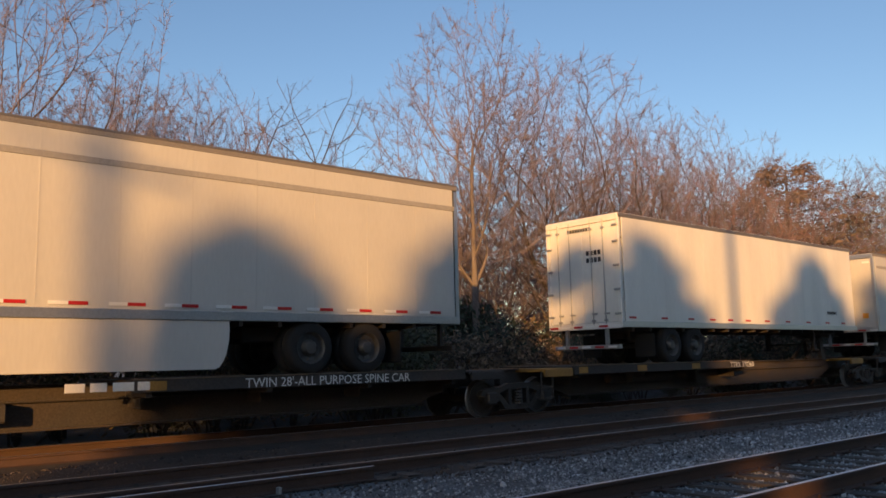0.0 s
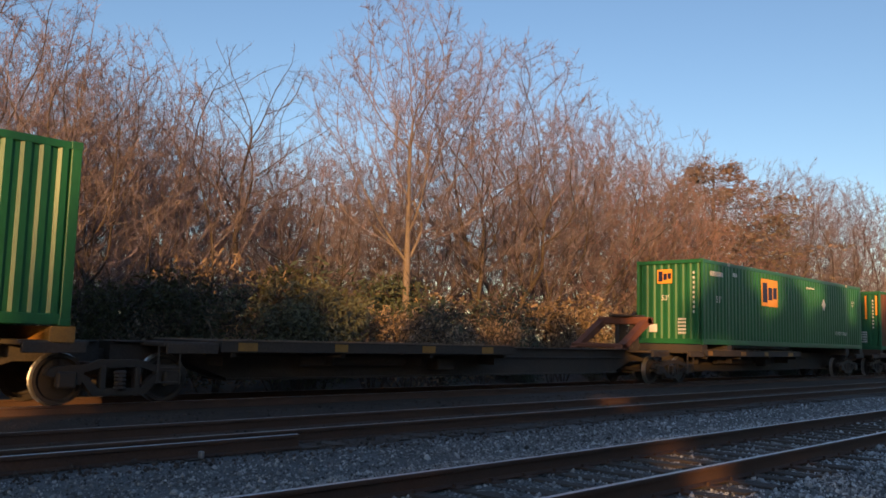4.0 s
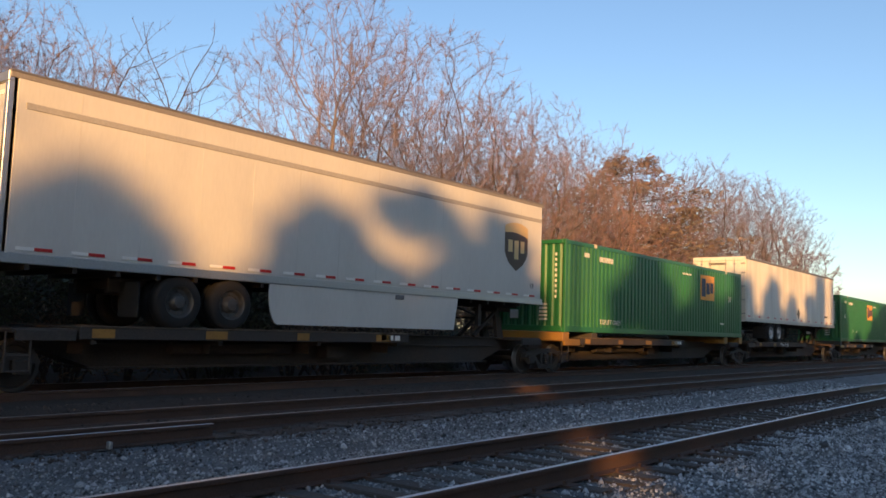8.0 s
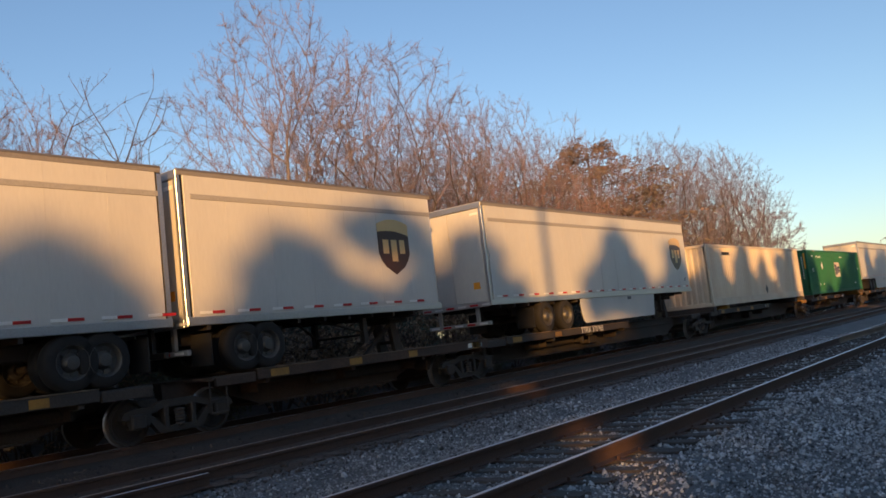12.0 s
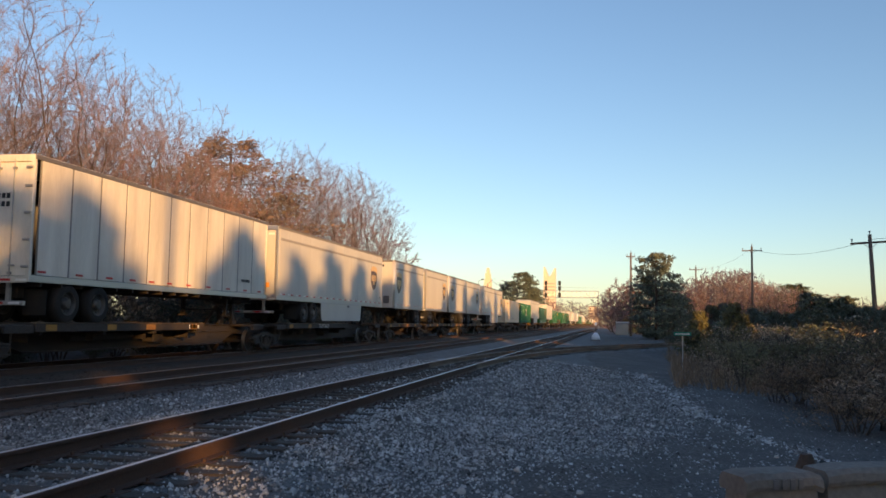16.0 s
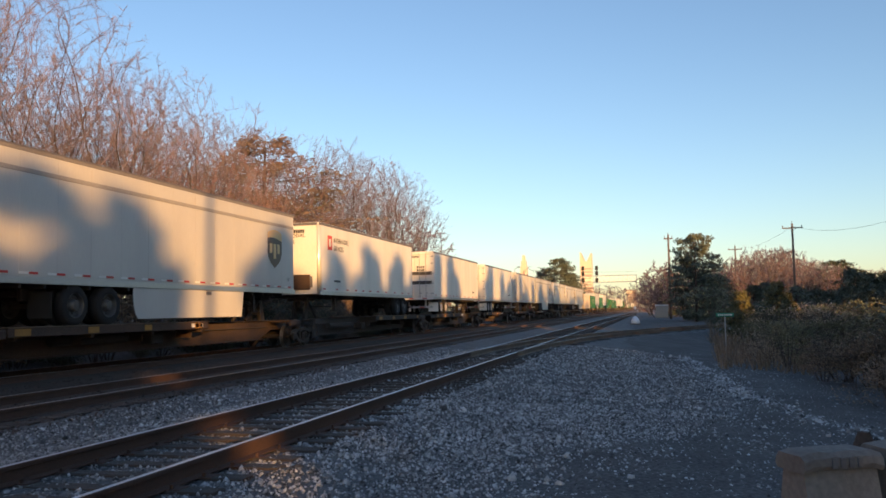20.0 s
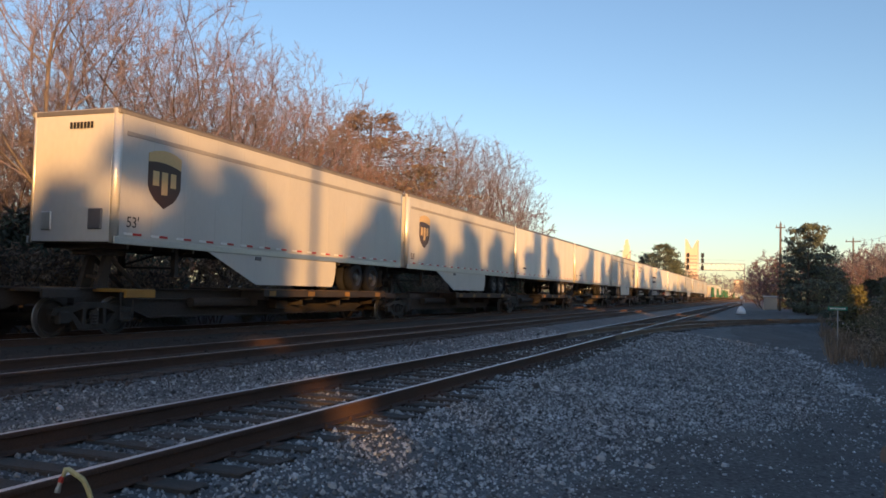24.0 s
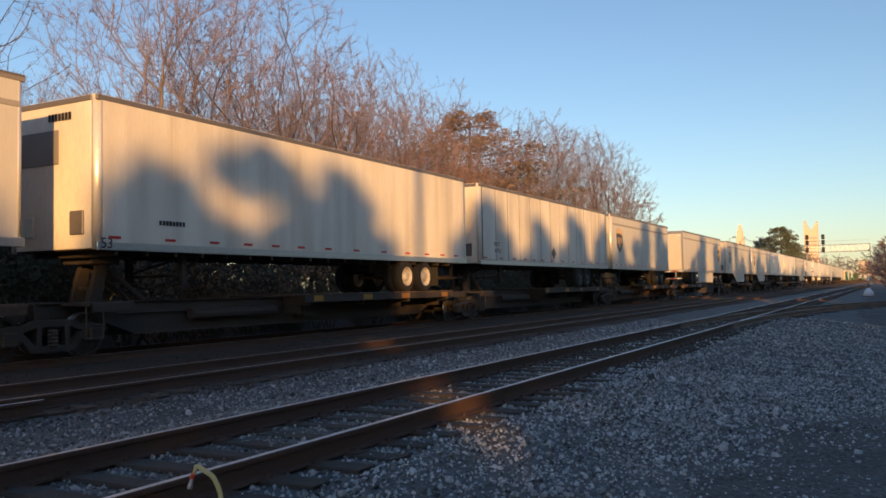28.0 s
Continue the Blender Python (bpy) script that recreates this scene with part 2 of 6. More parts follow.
TOWERGLASS = material("tower_window_glass", (0.45, 0.38, 0.33), 0.25, vary=0.1, scale=0.05)


# ---- geometry helpers ----
class Geo:
    """Collects vertices and faces of one mesh."""

    def __init__(self):
        self.v, self.f = [], []

    def add(self, vs, fs):
        k = len(self.v)
        self.v.extend(vs)
        self.f.extend([tuple(i + k for i in q) for q in fs])
        return self

    def box(self, x0, x1, y0, y1, z0, z1, c=0.0):
        if x0 > x1:
            x0, x1 = x1, x0
        if y0 > y1:
            y0, y1 = y1, y0
        c = min(c, (x1 - x0) * 0.45, (y1 - y0) * 0.45, (z1 - z0) * 0.45)
        if c <= 0:
            vs = [(x, y, z) for x in (x0, x1) for y in (y0, y1) for z in (z0, z1)]
            return self.add(vs, [(0, 1, 3, 2), (4, 6, 7, 5), (0, 4, 5, 1), (2, 3, 7, 6), (0, 2, 6, 4), (1, 5, 7, 3)])
        bm = bmesh.new()
        bmesh.ops.create_cube(bm, size=1)
        for w in bm.verts:
            w.co = (x1 if w.co.x > 0 else x0, y1 if w.co.y > 0 else y0, z1 if w.co.z > 0 else z0)
        bmesh.ops.bevel(bm, geom=bm.edges[:], offset=c, segments=1, affect="EDGES")
        bm.verts.index_update()
        self.add([tuple(w.co) for w in bm.verts], [tuple(w.index for w in q.verts) for q in bm.faces])
        bm.free()
        return self

    def tube(self, pts, radii, n=6, caps=True):
        k = len(self.v)
        pts = [Vector(p) for p in pts]
        for i, p in enumerate(pts):
            d = (pts[min(i + 1, len(pts) - 1)] - pts[max(i - 1, 0)])
            d = d.normalized() if d.length > 1e-9 else Vector((0, 0, 1))
            a = d.cross(Vector((0.31, 0.87, 0.13)) if abs(d.z) > 0.5 else Vector((0, 0, 1))).normalized()
            b = d.cross(a)
            for j in range(n):
                w = 2 * math.pi * j / n
                self.v.append(tuple(p + (a * math.cos(w) + b * math.sin(w)) * radii[i]))
        for i in range(len(pts) - 1):
            for j in range(n):
                j2 = (j + 1) % n
                self.f.append((k + i * n + j, k + i * n + j2, k + (i + 1) * n + j2, k + (i + 1) * n + j))
        if caps:
            self.f.append(tuple(k + j for j in reversed(range(n))))
            self.f.append(tuple(k + (len(pts) - 1) * n + j for j in range(n)))
        return self

    def lathe_y(self, profile, n=24, centre=(0, 0, 0)):
        """A ring profile of (y, radius) turned about the y axis."""
        k, m = len(self.v), len(profile)
        for j in range(n):
            w = 2 * math.pi * j / n
            for y, r in profile:
                self.v.append((centre[0] + r * math.cos(w), centre[1] + y, centre[2] + r * math.sin(w)))
        for j in range(n):
            j2 = (j + 1) % n
            for i in range(m - 1):
                self.f.append((k + j * m + i, k + j * m + i + 1, k + j2 * m + i + 1, k + j2 * m + i))
        return self

    def prism(self, outline, y0, y1):
        """An outline of (x, z) made solid between y0 and y1."""
        n = len(outline)
        vs = [(x, y0, z) for x, z in outline] + [(x, y1, z) for x, z in outline]
        fs = [tuple(range(n)), tuple(reversed(range(n, 2 * n)))]
        fs += [(i, i + n, (i + 1) % n + n, (i + 1) % n) for i in range(n)]
        return self.add(vs, fs)

    def mesh(self, name, mat, smooth=False):
        me = bpy.data.meshes.new(name)
        me.from_pydata(self.v, [], self.f)
        me.materials.append(mat)
        if smooth:
            me.polygons.foreach_set("use_smooth", [True] * len(me.polygons))
        me.update()
        return me


def turned_out(me):
    bm = bmesh.new()
    bm.from_mesh(me)
    bmesh.ops.recalc_face_normals(bm, faces=bm.faces)
    bm.to_mesh(me)
    bm.free()
    return me


def part(name, geo, mat, parent, label="", smooth=False, at=None):
    """One mesh object under a thing or a part."""
    me = geo if isinstance(geo, bpy.types.Mesh) else turned_out(geo.mesh(name, mat, smooth))
    ob = new(name, me)
    ob.parent = parent
    if at is not None:
        ob.matrix_local = at
    return tagged(ob, label)


def thing(name, m, label, category, group="", kind=""):
    ob = new(name)
    ob.empty_display_size = 0.3
    ob.matrix_world = m
    return tagged(ob, label, category, group, kind)


LETTERS = {}


def lettering(text, size, mat, parent, m, label=""):
    """Painted letters: a thin mesh of the built-in font."""
    key = (text, size, mat.name)
    if key not in LETTERS:
        cu = bpy.data.curves.new("lettering", "FONT")
        cu.body, cu.size, cu.extrude, cu.resolution_u = text, size, 0.0015, 2
        cu.align_x = "LEFT"
        ob = new("lettering", cu)
        me = bpy.data.meshes.new_from_object(ob.evaluated_get(bpy.context.evaluated_depsgraph_get()))
        bpy.data.objects.remove(ob)
        me.materials.clear()
        me.materials.append(mat)
        LETTERS[key] = me
    return part("lettering", LETTERS[key], mat, parent, label, at=m)


NEAR = 1.30                          # half width of trailers and containers
FACE = pose(0, 0, 0, 90, 0, 0)       # turns flat work to face the camera's side


def on_side(x, z, y=-NEAR - 0.009):
    return Matrix.Translation((x, y, z)) @ FACE


def on_end(y, z, x=-0.008):
    return Matrix.Translation((x, y, z)) @ pose(0, 0, 0, 90, 0, -90)


# ---- the ground ----
def bumps(x, y):
    return (noise.noise((x * 0.35, y * 0.35, 3.0)) * 0.05 + noise.noise((x * 1.3, y * 1.3, 7.0)) * 0.022)


PROFILE = ((-400, -1.3), (-60, -1.3), (-14, -1.15), (-6, -0.85), (-3, -0.62), (0, -0.43), (2.3, -0.32), (3.3, -0.195), (6.5, -0.195),
           (7.2, -0.29), (7.6, -0.35), (8.2, -0.27), (8.7, -0.18), (11.4, -0.17), (12.4, -0.33), (13.3, -0.17), (16.4, -0.17), (17.8, -0.5),
           (20.0, -0.3), (26.0, 0.1), (60.0, 0.6), (400, 1.0))


def branch_y(x):
    return 4.92 - 0.0072 * min(max(x - 26, 0), 32) ** 2 - 0.46 * max(x - 58, 0)


def ground_z(x, y):
    z = float(np.interp(y, [p[0] for p in PROFILE], [p[1] for p in PROFILE]))
    if y < 3:
        far = min(max((x - 55) / 60, 0), 1)
        z = z * (1 - far) + far * max(z, -0.30)
    if 26 < x < 78 and y < 4.5:
        # the low bank that carries the branch track
        off = abs(y - branch_y(x))
        k = min(max((3.6 - off) / 2.0, 0), 1) * min((x - 26) / 4, 1)
        z = max(z, z * (1 - k) - 0.20 * k)
    near = min(max((140 - abs(x)) / 60, 0), 1)
    return z + bumps(x, y) * near * (0.4 if 3.5 < y < 16.5 else 1)


def steps(stops):
    out = []
    for a, b, n in stops:
        out += list(np.linspace(a, b, n, endpoint=False))
    return out + [stops[-1][1]]


def dirt_edge(x):
    """Where the gravel gives way to the packed dirt."""
    return float(np.interp(x, (-60, 6, 10, 13, 16, 20, 26, 40, 110), (2.4, 2.0, 1.3, -0.1, -1.3, -1.3, -0.5, 1.8, 2.0))) + 0.45 * noise.noise((x * 0.45, 2.0, 0)) + 0.2 * noise.noise((x * 1.7, 5.0, 0))


def build_ground():
    xs = steps([(-3500, -200, 10), (-200, -30, 16), (-30, 0, 30), (0, 24, 110), (24, 70, 90), (70, 200, 40), (200, 700, 16), (700, 3500, 10)])
    ys = steps([(-3500, -200, 10), (-200, -30, 14), (-30, -6, 24), (-6, 18, 110), (18, 40, 16), (40, 200, 16), (200, 3500, 10)])
    g = Geo()
    g.v = [(x, y, ground_z(x, y)) for x in xs for y in ys]
    ny = len(ys)
    g.f = [(i * ny + j, (i + 1) * ny + j, (i + 1) * ny + j + 1, i * ny + j + 1) for i in range(len(xs) - 1) for j in range(ny - 1)]
    ob = new("ground", g.mesh("ground", GRIT, True))
    tagged(ob, "dark grey gravel and packed dirt ground beside the railway", "ground", kind="structure")
    # the oily bed of the two main tracks
    g = Geo()
    ux = steps([(-60, 0, 30), (0, 60, 120), (60, 400, 60)])
    uy = steps([(8.5, 17.4, 34)])
    for x in ux:
        for k, y in enumerate(uy):
            yy = y + (0.25 * noise.noise((x * 0.6, 4.0, 0)) if k < 2 else 0)
            g.v.append((x, yy, ground_z(x, yy) + (0.012 if 0 < k < len(uy) - 1 else -0.03)))
    m = len(uy)
    g.f = [(i * m + j, (i + 1) * m + j, (i + 1) * m + j + 1, i * m + j + 1) for i in range(len(ux) - 1) for j in range(m - 1)]
    ob = new("track_bed", g.mesh("track_bed", OILBED, True))
    tagged(ob, "dark oily ballast bed under the two main tracks", "track bed", kind="structure")
    # the packed dirt service road beside the gravel
    g = Geo()
    u = steps([(-60, 2.5, 60), (2.5, 30, 90), (30, 110, 90)])
    for x in u:
        hi, lo = dirt_edge(x), float(np.interp(x, (2, 12, 20, 30, 50, 110), (-9, -9, -8, -7, -7, -8)) + 0.6 * noise.noise((x * 0.3, 9.0, 0)))
        for k in range(15):
            y = lo + (hi - lo) * k / 14
            g.v.append((x, y, ground_z(x, y) + 0.012 - (0.03 if k in (0, 14) else 0)))
    g.f = [(i * 15 + j, (i + 1) * 15 + j, (i + 1) * 15 + j + 1, i * 15 + j + 1) for i in range(len(u) - 1) for j in range(14)]
    ob = new("road", g.mesh("road", DIRT, True))
    tagged(ob, "dark packed dirt service road along the gravel", "road", kind="structure")


build_ground()


# ---- the train's trailers ----
def tyre_mesh():
    prof = [(-0.14, 0.29), (-0.15, 0.33), (-0.15, 0.45), (-0.12, 0.485), (-0.05, 0.50), (0.05, 0.50), (0.12, 0.485), (0.15, 0.45), (0.15, 0.33), (0.14, 0.29)]
    return turned_out(Geo().lathe_y(prof + prof[:1], 28).mesh("tyre", RUBBER, True))


def rim_mesh(mat):
    prof = [(-0.155, 0.305), (-0.135, 0.285), (-0.06, 0.25), (-0.05, 0.17), (-0.10, 0.15), (-0.16, 0.11), (-0.17, 0.0), (0.12, 0.0), (0.13, 0.30), (-0.155, 0.305)]
    g = Geo().lathe_y(prof, 24)
    for k in range(8):
        w = math.pi * k / 4
        g.box(0.20 * math.cos(w) - 0.018, 0.20 * math.cos(w) + 0.018, -0.085, -0.045, 0.20 * math.sin(w) - 0.018, 0.20 * math.sin(w) + 0.018)
    return turned_out(g.mesh("rim", mat, False))


TYRE, RIM_W, RIM_D = tyre_mesh(), rim_mesh(RIM), rim_mesh(DARKRIM)
TAPE_R = Geo().box(-0.15, 0.15, -0.004, 0.004, -0.028, 0.028, 0.002).mesh("reflector", REDTAPE)
TAPE_W = Geo().box(-0.15, 0.15, -0.004, 0.004, -0.028, 0.028, 0.002).mesh("reflector", WHITETAPE)
FLAP = Geo().box(-0.012, 0.012, -0.33, 0.33, 0.14, 0.78, 0.005).mesh("mudflap", RUBBER)
FLAP_W = Geo().box(-0.012, 0.012, -0.33, 0.33, 0.14, 0.78, 0.005).mesh("mudflap", WHITETAPE)
HINGE = Geo().box(-0.05, 0.0, -0.10, 0.10, -0.03, 0.03, 0.008).mesh("hinge", GALV)
LOCKROD = Geo().tube([(-0.03, 0, 1.08), (-0.03, 0, 3.96)], [0.017, 0.017], 8).box(-0.06, -0.01, -0.13, 0.03, 1.35, 1.40, 0.008).box(-0.05, 0.0, -0.05, 0.05, 1.16, 1.22).box(-0.05, 0.0, -0.05, 0.05, 3.7, 3.76).mesh("lock_rod", GALV)


def shield(parent, x, z, w=1.12, h=1.30):
    """The parcel carrier's shield as plain shapes: brown field, gold top, gold bars."""
    def outline(k, top):
        pts = []
        for i in range(11):
            u = -1 + 2 * i / 10
            pts.append((x + u * w / 2 * k, z + h * (0.5 - 0.09 * u * u) * k + top))
        pts += [(x + w / 2 * k, z - 0.12 * h), (x + w * 0.43 * k, z - 0.24 * h), (x + w * 0.30 * k, z - 0.36 * h * (0.5 + 0.5 * k)), (x, z - 0.5 * h * k),
                (x - w * 0.30 * k, z - 0.36 * h * (0.5 + 0.5 * k)), (x - w * 0.43 * k, z - 0.24 * h), (x - w / 2 * k, z - 0.12 * h)]
        return pts
    y = -NEAR
    part("logo_field", Geo().prism(outline(1.0, 0), y - 0.006, y - 0.001), SHIELD, parent, "brown shield film with a gold top")
    band = [(x - w / 2 + w * i / 10, z + h * (0.5 - 0.09 * (-1 + i / 5) ** 2)) for i in range(11)]
    low = [(x + w / 2 - w * i / 10, z + h * (0.315 - 0.05 * (1 - i / 5) ** 2 - 0.06 * (1 - i / 10))) for i in range(11)]
    part("logo_band", Geo().prism(band + low, y - 0.009, y - 0.0062), GOLD, parent, "gold arched band of the shield")
    for dx, z0, z1, bw in ((-0.31, -0.12, 0.13, 0.22), (0.0, -0.26, 0.13, 0.22), (0.31, -0.12, 0.13, 0.20)):
        part("logo_bar", Geo().box(x + (dx - bw / 2) * w * 0.85, x + (dx + bw / 2) * w * 0.85, y - 0.009, y - 0.0062, z + z0 * h, z + z1 * h, 0.03), GOLD, parent)


def id_bars(parent, m, rows=2, n=6, w=0.09, h=0.13, mat=None, step=0.2):
    """Small markings that cannot be read: plain bars."""
    for r in range(rows):
        g = Geo()
        for i in range(n):
            g.box(i * w * 1.35, i * w * 1.35 + w, -r * step, -r * step + h, 0, 0.003)
        part("marking", g, mat or INK, parent, at=m)


# how far behind the nose each shield sits
LOGO_AT = {-3.8: 1.8, -195.6: 1.74, -204.1: 1.46, -213.2: 1.24, -222.3: 1.1, -185.1: 1.3, -241.4: 1.9, -328.0: 1.8, -415.3: 1.3, -433.7: 1.56, -396.0: 1.64}


def build_trailer(s0, s1, nose, style, label, skirt=False, logo=False, axle=(2.5, 3.8), white_rim=False, flaps=False, fleet53=True, top=4.05, tape="both", lite=False):
    """A road trailer. s0, s1: its ends along the train; nose: which end (L or R) carries the front wall; z = 0 is the car's deck."""
    ln = s1 - s0
    root = thing("semi_trailer", pose(s0, 14.9, 1.10), label, "trailer", "trailers on the train")
    root["s"] = s0
    left = nose == "L"

    def X(u):
        return u if left else ln - u
    wall = {"parcel": GREYWHITE, "panel": OLDWHITE, "plain": WHITE, "old": OLDWHITE}[style]
    y, fl = NEAR, 1.0
    for side in (-1, 1):
        if style == "panel":
            n = round(ln / 1.23)
            pw = (ln - 0.5) / n
            part("side_liner", Geo().box(0.25, ln - 0.25, side * (y - 0.04), side * (y - 0.012), fl + 0.16, top - 0.1), SEAM, root, "dark joint strip behind the side panels")
            pm = Geo().box(0.035, pw - 0.035, side * (y - 0.014), side * y, fl + 0.16, top - 0.10, 0.006).mesh("side_panel", wall)
            for i in range(n):
                part("side_panel", pm, wall, root, at=pose(0.25 + i * pw, 0, 0))
        else:
            g = Geo().box(0.16, ln - 0.16, side * (y - 0.04), side * y, fl + 0.14, top - 0.09, 0.006)
            part("side_wall", g, wall, root)
            n = max(3, round(ln / (1.22 if style == "parcel" else 2.03)))
            if side < 0 and not lite:
                pm = Geo().box(-0.011, 0.011, -y - 0.004, -y + 0.003, fl + 0.18, top - 0.12).mesh("side_seam", wall)
                for i in range(1, n):
                    part("side_seam", pm, wall, root, at=pose(ln * i / n, 0, 0))
        part("bottom_rail", Geo().box(0.02, ln - 0.02, side * (y - 0.05), side * (y + 0.008), fl - 0.02, fl + 0.15, 0.012), ALUMINIUM, root, "dull aluminium bottom rail")
        part("top_rail", Geo().box(0.02, ln - 0.02, side * (y - 0.05), side * (y + 0.008), top - 0.10, top + 0.015, 0.012), DARKRAIL if style != "parcel" else ROOFRAIL, root)
        if style == "parcel":
            part("roof_edge", Geo().box(0.02, ln - 0.02, side * (y - 0.06), side * (y + 0.014), top - 0.012, top + 0.035, 0.008), DARKRAIL, root, "dark roof edge strip")
        if style == "parcel":
            part("side_band", Geo().box(0.30, ln - 0.12, side * (y - 0.01), side * (y + 0.012), top - 0.57, top - 0.46, 0.01), BAND, root, "grey rub rail along the upper side")
    part("roof", Geo().box(0.03, ln - 0.03, -y + 0.02, y - 0.02, top - 0.02, top + 0.03, 0.02), wall, root)
    part("floor", Geo().box(0.05, ln - 0.05, -y + 0.05, y - 0.05, fl, fl + 0.10), CARBLACK, root)
    g = Geo()
    for i in range(int((ln - 0.6) / 0.8)):
        g.box(0.5 + i * 0.8, 0.58 + i * 0.8, -y + 0.06, y - 0.06, fl - 0.11, fl)
    part("floor_frame", g, STEEL, root)
    # front wall with its round corner posts
    u = X(0.0)
    k = 1 if left else -1
    part("front_wall", Geo().box(u + k * 0.02, u + k * 0.08, -y + 0.16, y - 0.16, fl + 0.02, top - 0.02, 0.01), wall, root)
    for side in (-1, 1):
        pts = [(u + k * (0.17 - 0.15 * math.sin(a)), side * (y - 0.15 + 0.15 * math.cos(a))) for a in (0, 0.4, 0.8, 1.2, math.pi / 2)]
        g = Geo()
        for px, py in pts:
            g.v += [(px, py, fl), (px, py, top)]
        g.v += [(u + k * 0.17, side * (y - 0.15), fl), (u + k * 0.17, side * (y - 0.15), top)]
        g.f = [(2 * i, 2 * i + 2, 2 * i + 3, 2 * i + 1) for i in range(5)] + [(10, 0, 1, 11), (0, 2, 4, 6, 8, 10), (1, 3, 5, 7, 9, 11)]
        part("corner_post", g, CORNERSTEEL if style != "panel" else wall, root, "bright rounded steel corner post", smooth=True)
    part("front_rail", Geo().box(u + k * 0.0, u + k * 0.06, -y + 0.15, y - 0.15, top - 0.10, top + 0.012, 0.01), DARKRAIL, root)
    if left:
        part("connection_box", Geo().box(-0.03, 0.03, -0.95, -0.55, fl + 0.30, fl + 0.78, 0.02), DARKRAIL, root, "dark air line connection box")
        part("connection_box", Geo().box(-0.02, 0.03, 0.55, 0.85, fl + 0.28, fl + 0.72, 0.02), ALUMINIUM, root, "metal document box")
        id_bars(root, on_end(0.1, top - 0.42), 1, 7, 0.075, 0.15)
    # rear doors
    r = X(ln)
    if left:
        part("rear_frame", Geo().box(r - 0.12, r - 0.02, -y + 0.01, y - 0.01, top - 0.12, top).box(r - 0.12, r - 0.02, -y + 0.01, -y + 0.14, fl, top).box(r - 0.12, r - 0.02, y - 0.14, y - 0.01, fl, top).box(r - 0.12, r - 0.02, -y + 0.01, y - 0.01, fl - 0.02, fl + 0.12), ALUMINIUM, root)
        for a, b in ((-y + 0.14, -0.01), (0.01, y - 0.14)):
            part("rear_door", Geo().box(r - 0.10, r - 0.05, a, b, fl + 0.12, top - 0.12, 0.01), wall, root)
    else:
        frame_mat = ALUMINIUM if style == "parcel" else wall
        part("rear_frame", Geo().box(0.0, 0.10, -y + 0.01, y - 0.01, top - 0.16, top + 0.01, 0.01).box(0.0, 0.10, -y + 0.005, -y + 0.11, fl - 0.02, top - 0.16, 0.01).box(0.0, 0.10, y - 0.11, y - 0.005, fl - 0.02, top - 0.16, 0.01).box(0.0, 0.10, -y + 0.11, y - 0.11, fl - 0.04, fl + 0.12, 0.01), frame_mat, root)
        for a, b in ((-y + 0.12, -0.008), (0.008, y - 0.12)):
            d = part("rear_door", Geo().box(0.03, 0.07, a, b, fl + 0.13, top - 0.17, 0.008), wall, root)
            if style != "parcel":
                for q in (0.36, 0.72):
                    part("lock_rod", LOCKROD, GALV, d, "galvanised door lock rod", at=pose(0.03, a + (b - a) * q, 0))
                for z in (1.35, 2.0, 2.65, 3.3, 3.75):
                    part("hinge", HINGE, GALV, d, at=pose(0.02, a if a < -0.5 else b, z))
        if style == "parcel":
            # an orange glint of light on the door, put in as a coloured patch
            if s0 != -415.3:
                part("door_plate", Geo().box(0.018, 0.028, -0.95, -0.72, 1.50, 1.70), ORANGE, root, "orange patch on the door in place of a glint")
            part("door_stripe", Geo().box(0.017, 0.029, -y + 0.16, -y + 0.45, top - 0.36, top - 0.28), WHITETAPE, root)
        else:
            id_bars(root, on_end(-0.15, 3.0, 0.02), 2, 4, 0.10, 0.13)
            id_bars(root, on_end(0.5, top - 0.36, 0.02), 1, 9, 0.07, 0.10)
        for i in range(6):
            part("reflector", TAPE_R if i % 2 else TAPE_W, REDTAPE, root, at=pose(-0.004, -1.1 + i * 0.44, fl + 0.03, 0, 0, 90))
    # rear bumper under the door sill
    kb = -1 if left else 1
    part("rear_bumper", Geo().box(r + kb * 0.05, r + kb * 0.15, -1.15, 1.15, 0.42, 0.53, 0.015).box(r + kb * 0.06, r + kb * 0.14, -0.75, -0.65, 0.5, fl).box(r + kb * 0.06, r + kb * 0.14, 0.65, 0.75, 0.5, fl), GALV if not left else STEEL, root, "steel rear bumper bar")
    if not left:
        for i in range(5):
            part("reflector", TAPE_R if i % 2 else TAPE_W, REDTAPE, root, at=pose(0.045, -0.9 + i * 0.45, 0.475, 0, 0, 90))
    # marker tape along the lower side
    step = 0.92 if tape == "both" else 1.25
    i, x = 0, 0.45
    while x < ln - 0.3 and not lite:
        if tape == "both":
            part("reflector", TAPE_W, WHITETAPE, root, at=pose(x, -y - 0.012, fl + 0.225))
            part("reflector", TAPE_R, REDTAPE, root, at=pose(x + 0.30, -y - 0.012, fl + 0.225))
        else:
            part("reflector", TAPE_R, REDTAPE, root, at=pose(x + 0.3 * math.sin(i * 7.1), -y - 0.006, fl + 0.24))
        x += step
        i += 1
    # running gear
    w0, w1 = X(ln - axle[0]), X(ln - axle[1])
    part("bogie_frame", Geo().box(min(w0, w1) - 1.1, max(w0, w1) + 1.0, -0.62, -0.48, 0.62, 0.90, 0.02).box(min(w0, w1) - 1.1, max(w0, w1) + 1.0, 0.48, 0.62, 0.62, 0.90, 0.02).box(min(w0, w1) - 0.9, max(w0, w1) + 0.8, -0.3, 0.3, 0.72, 0.86), STEEL, root)
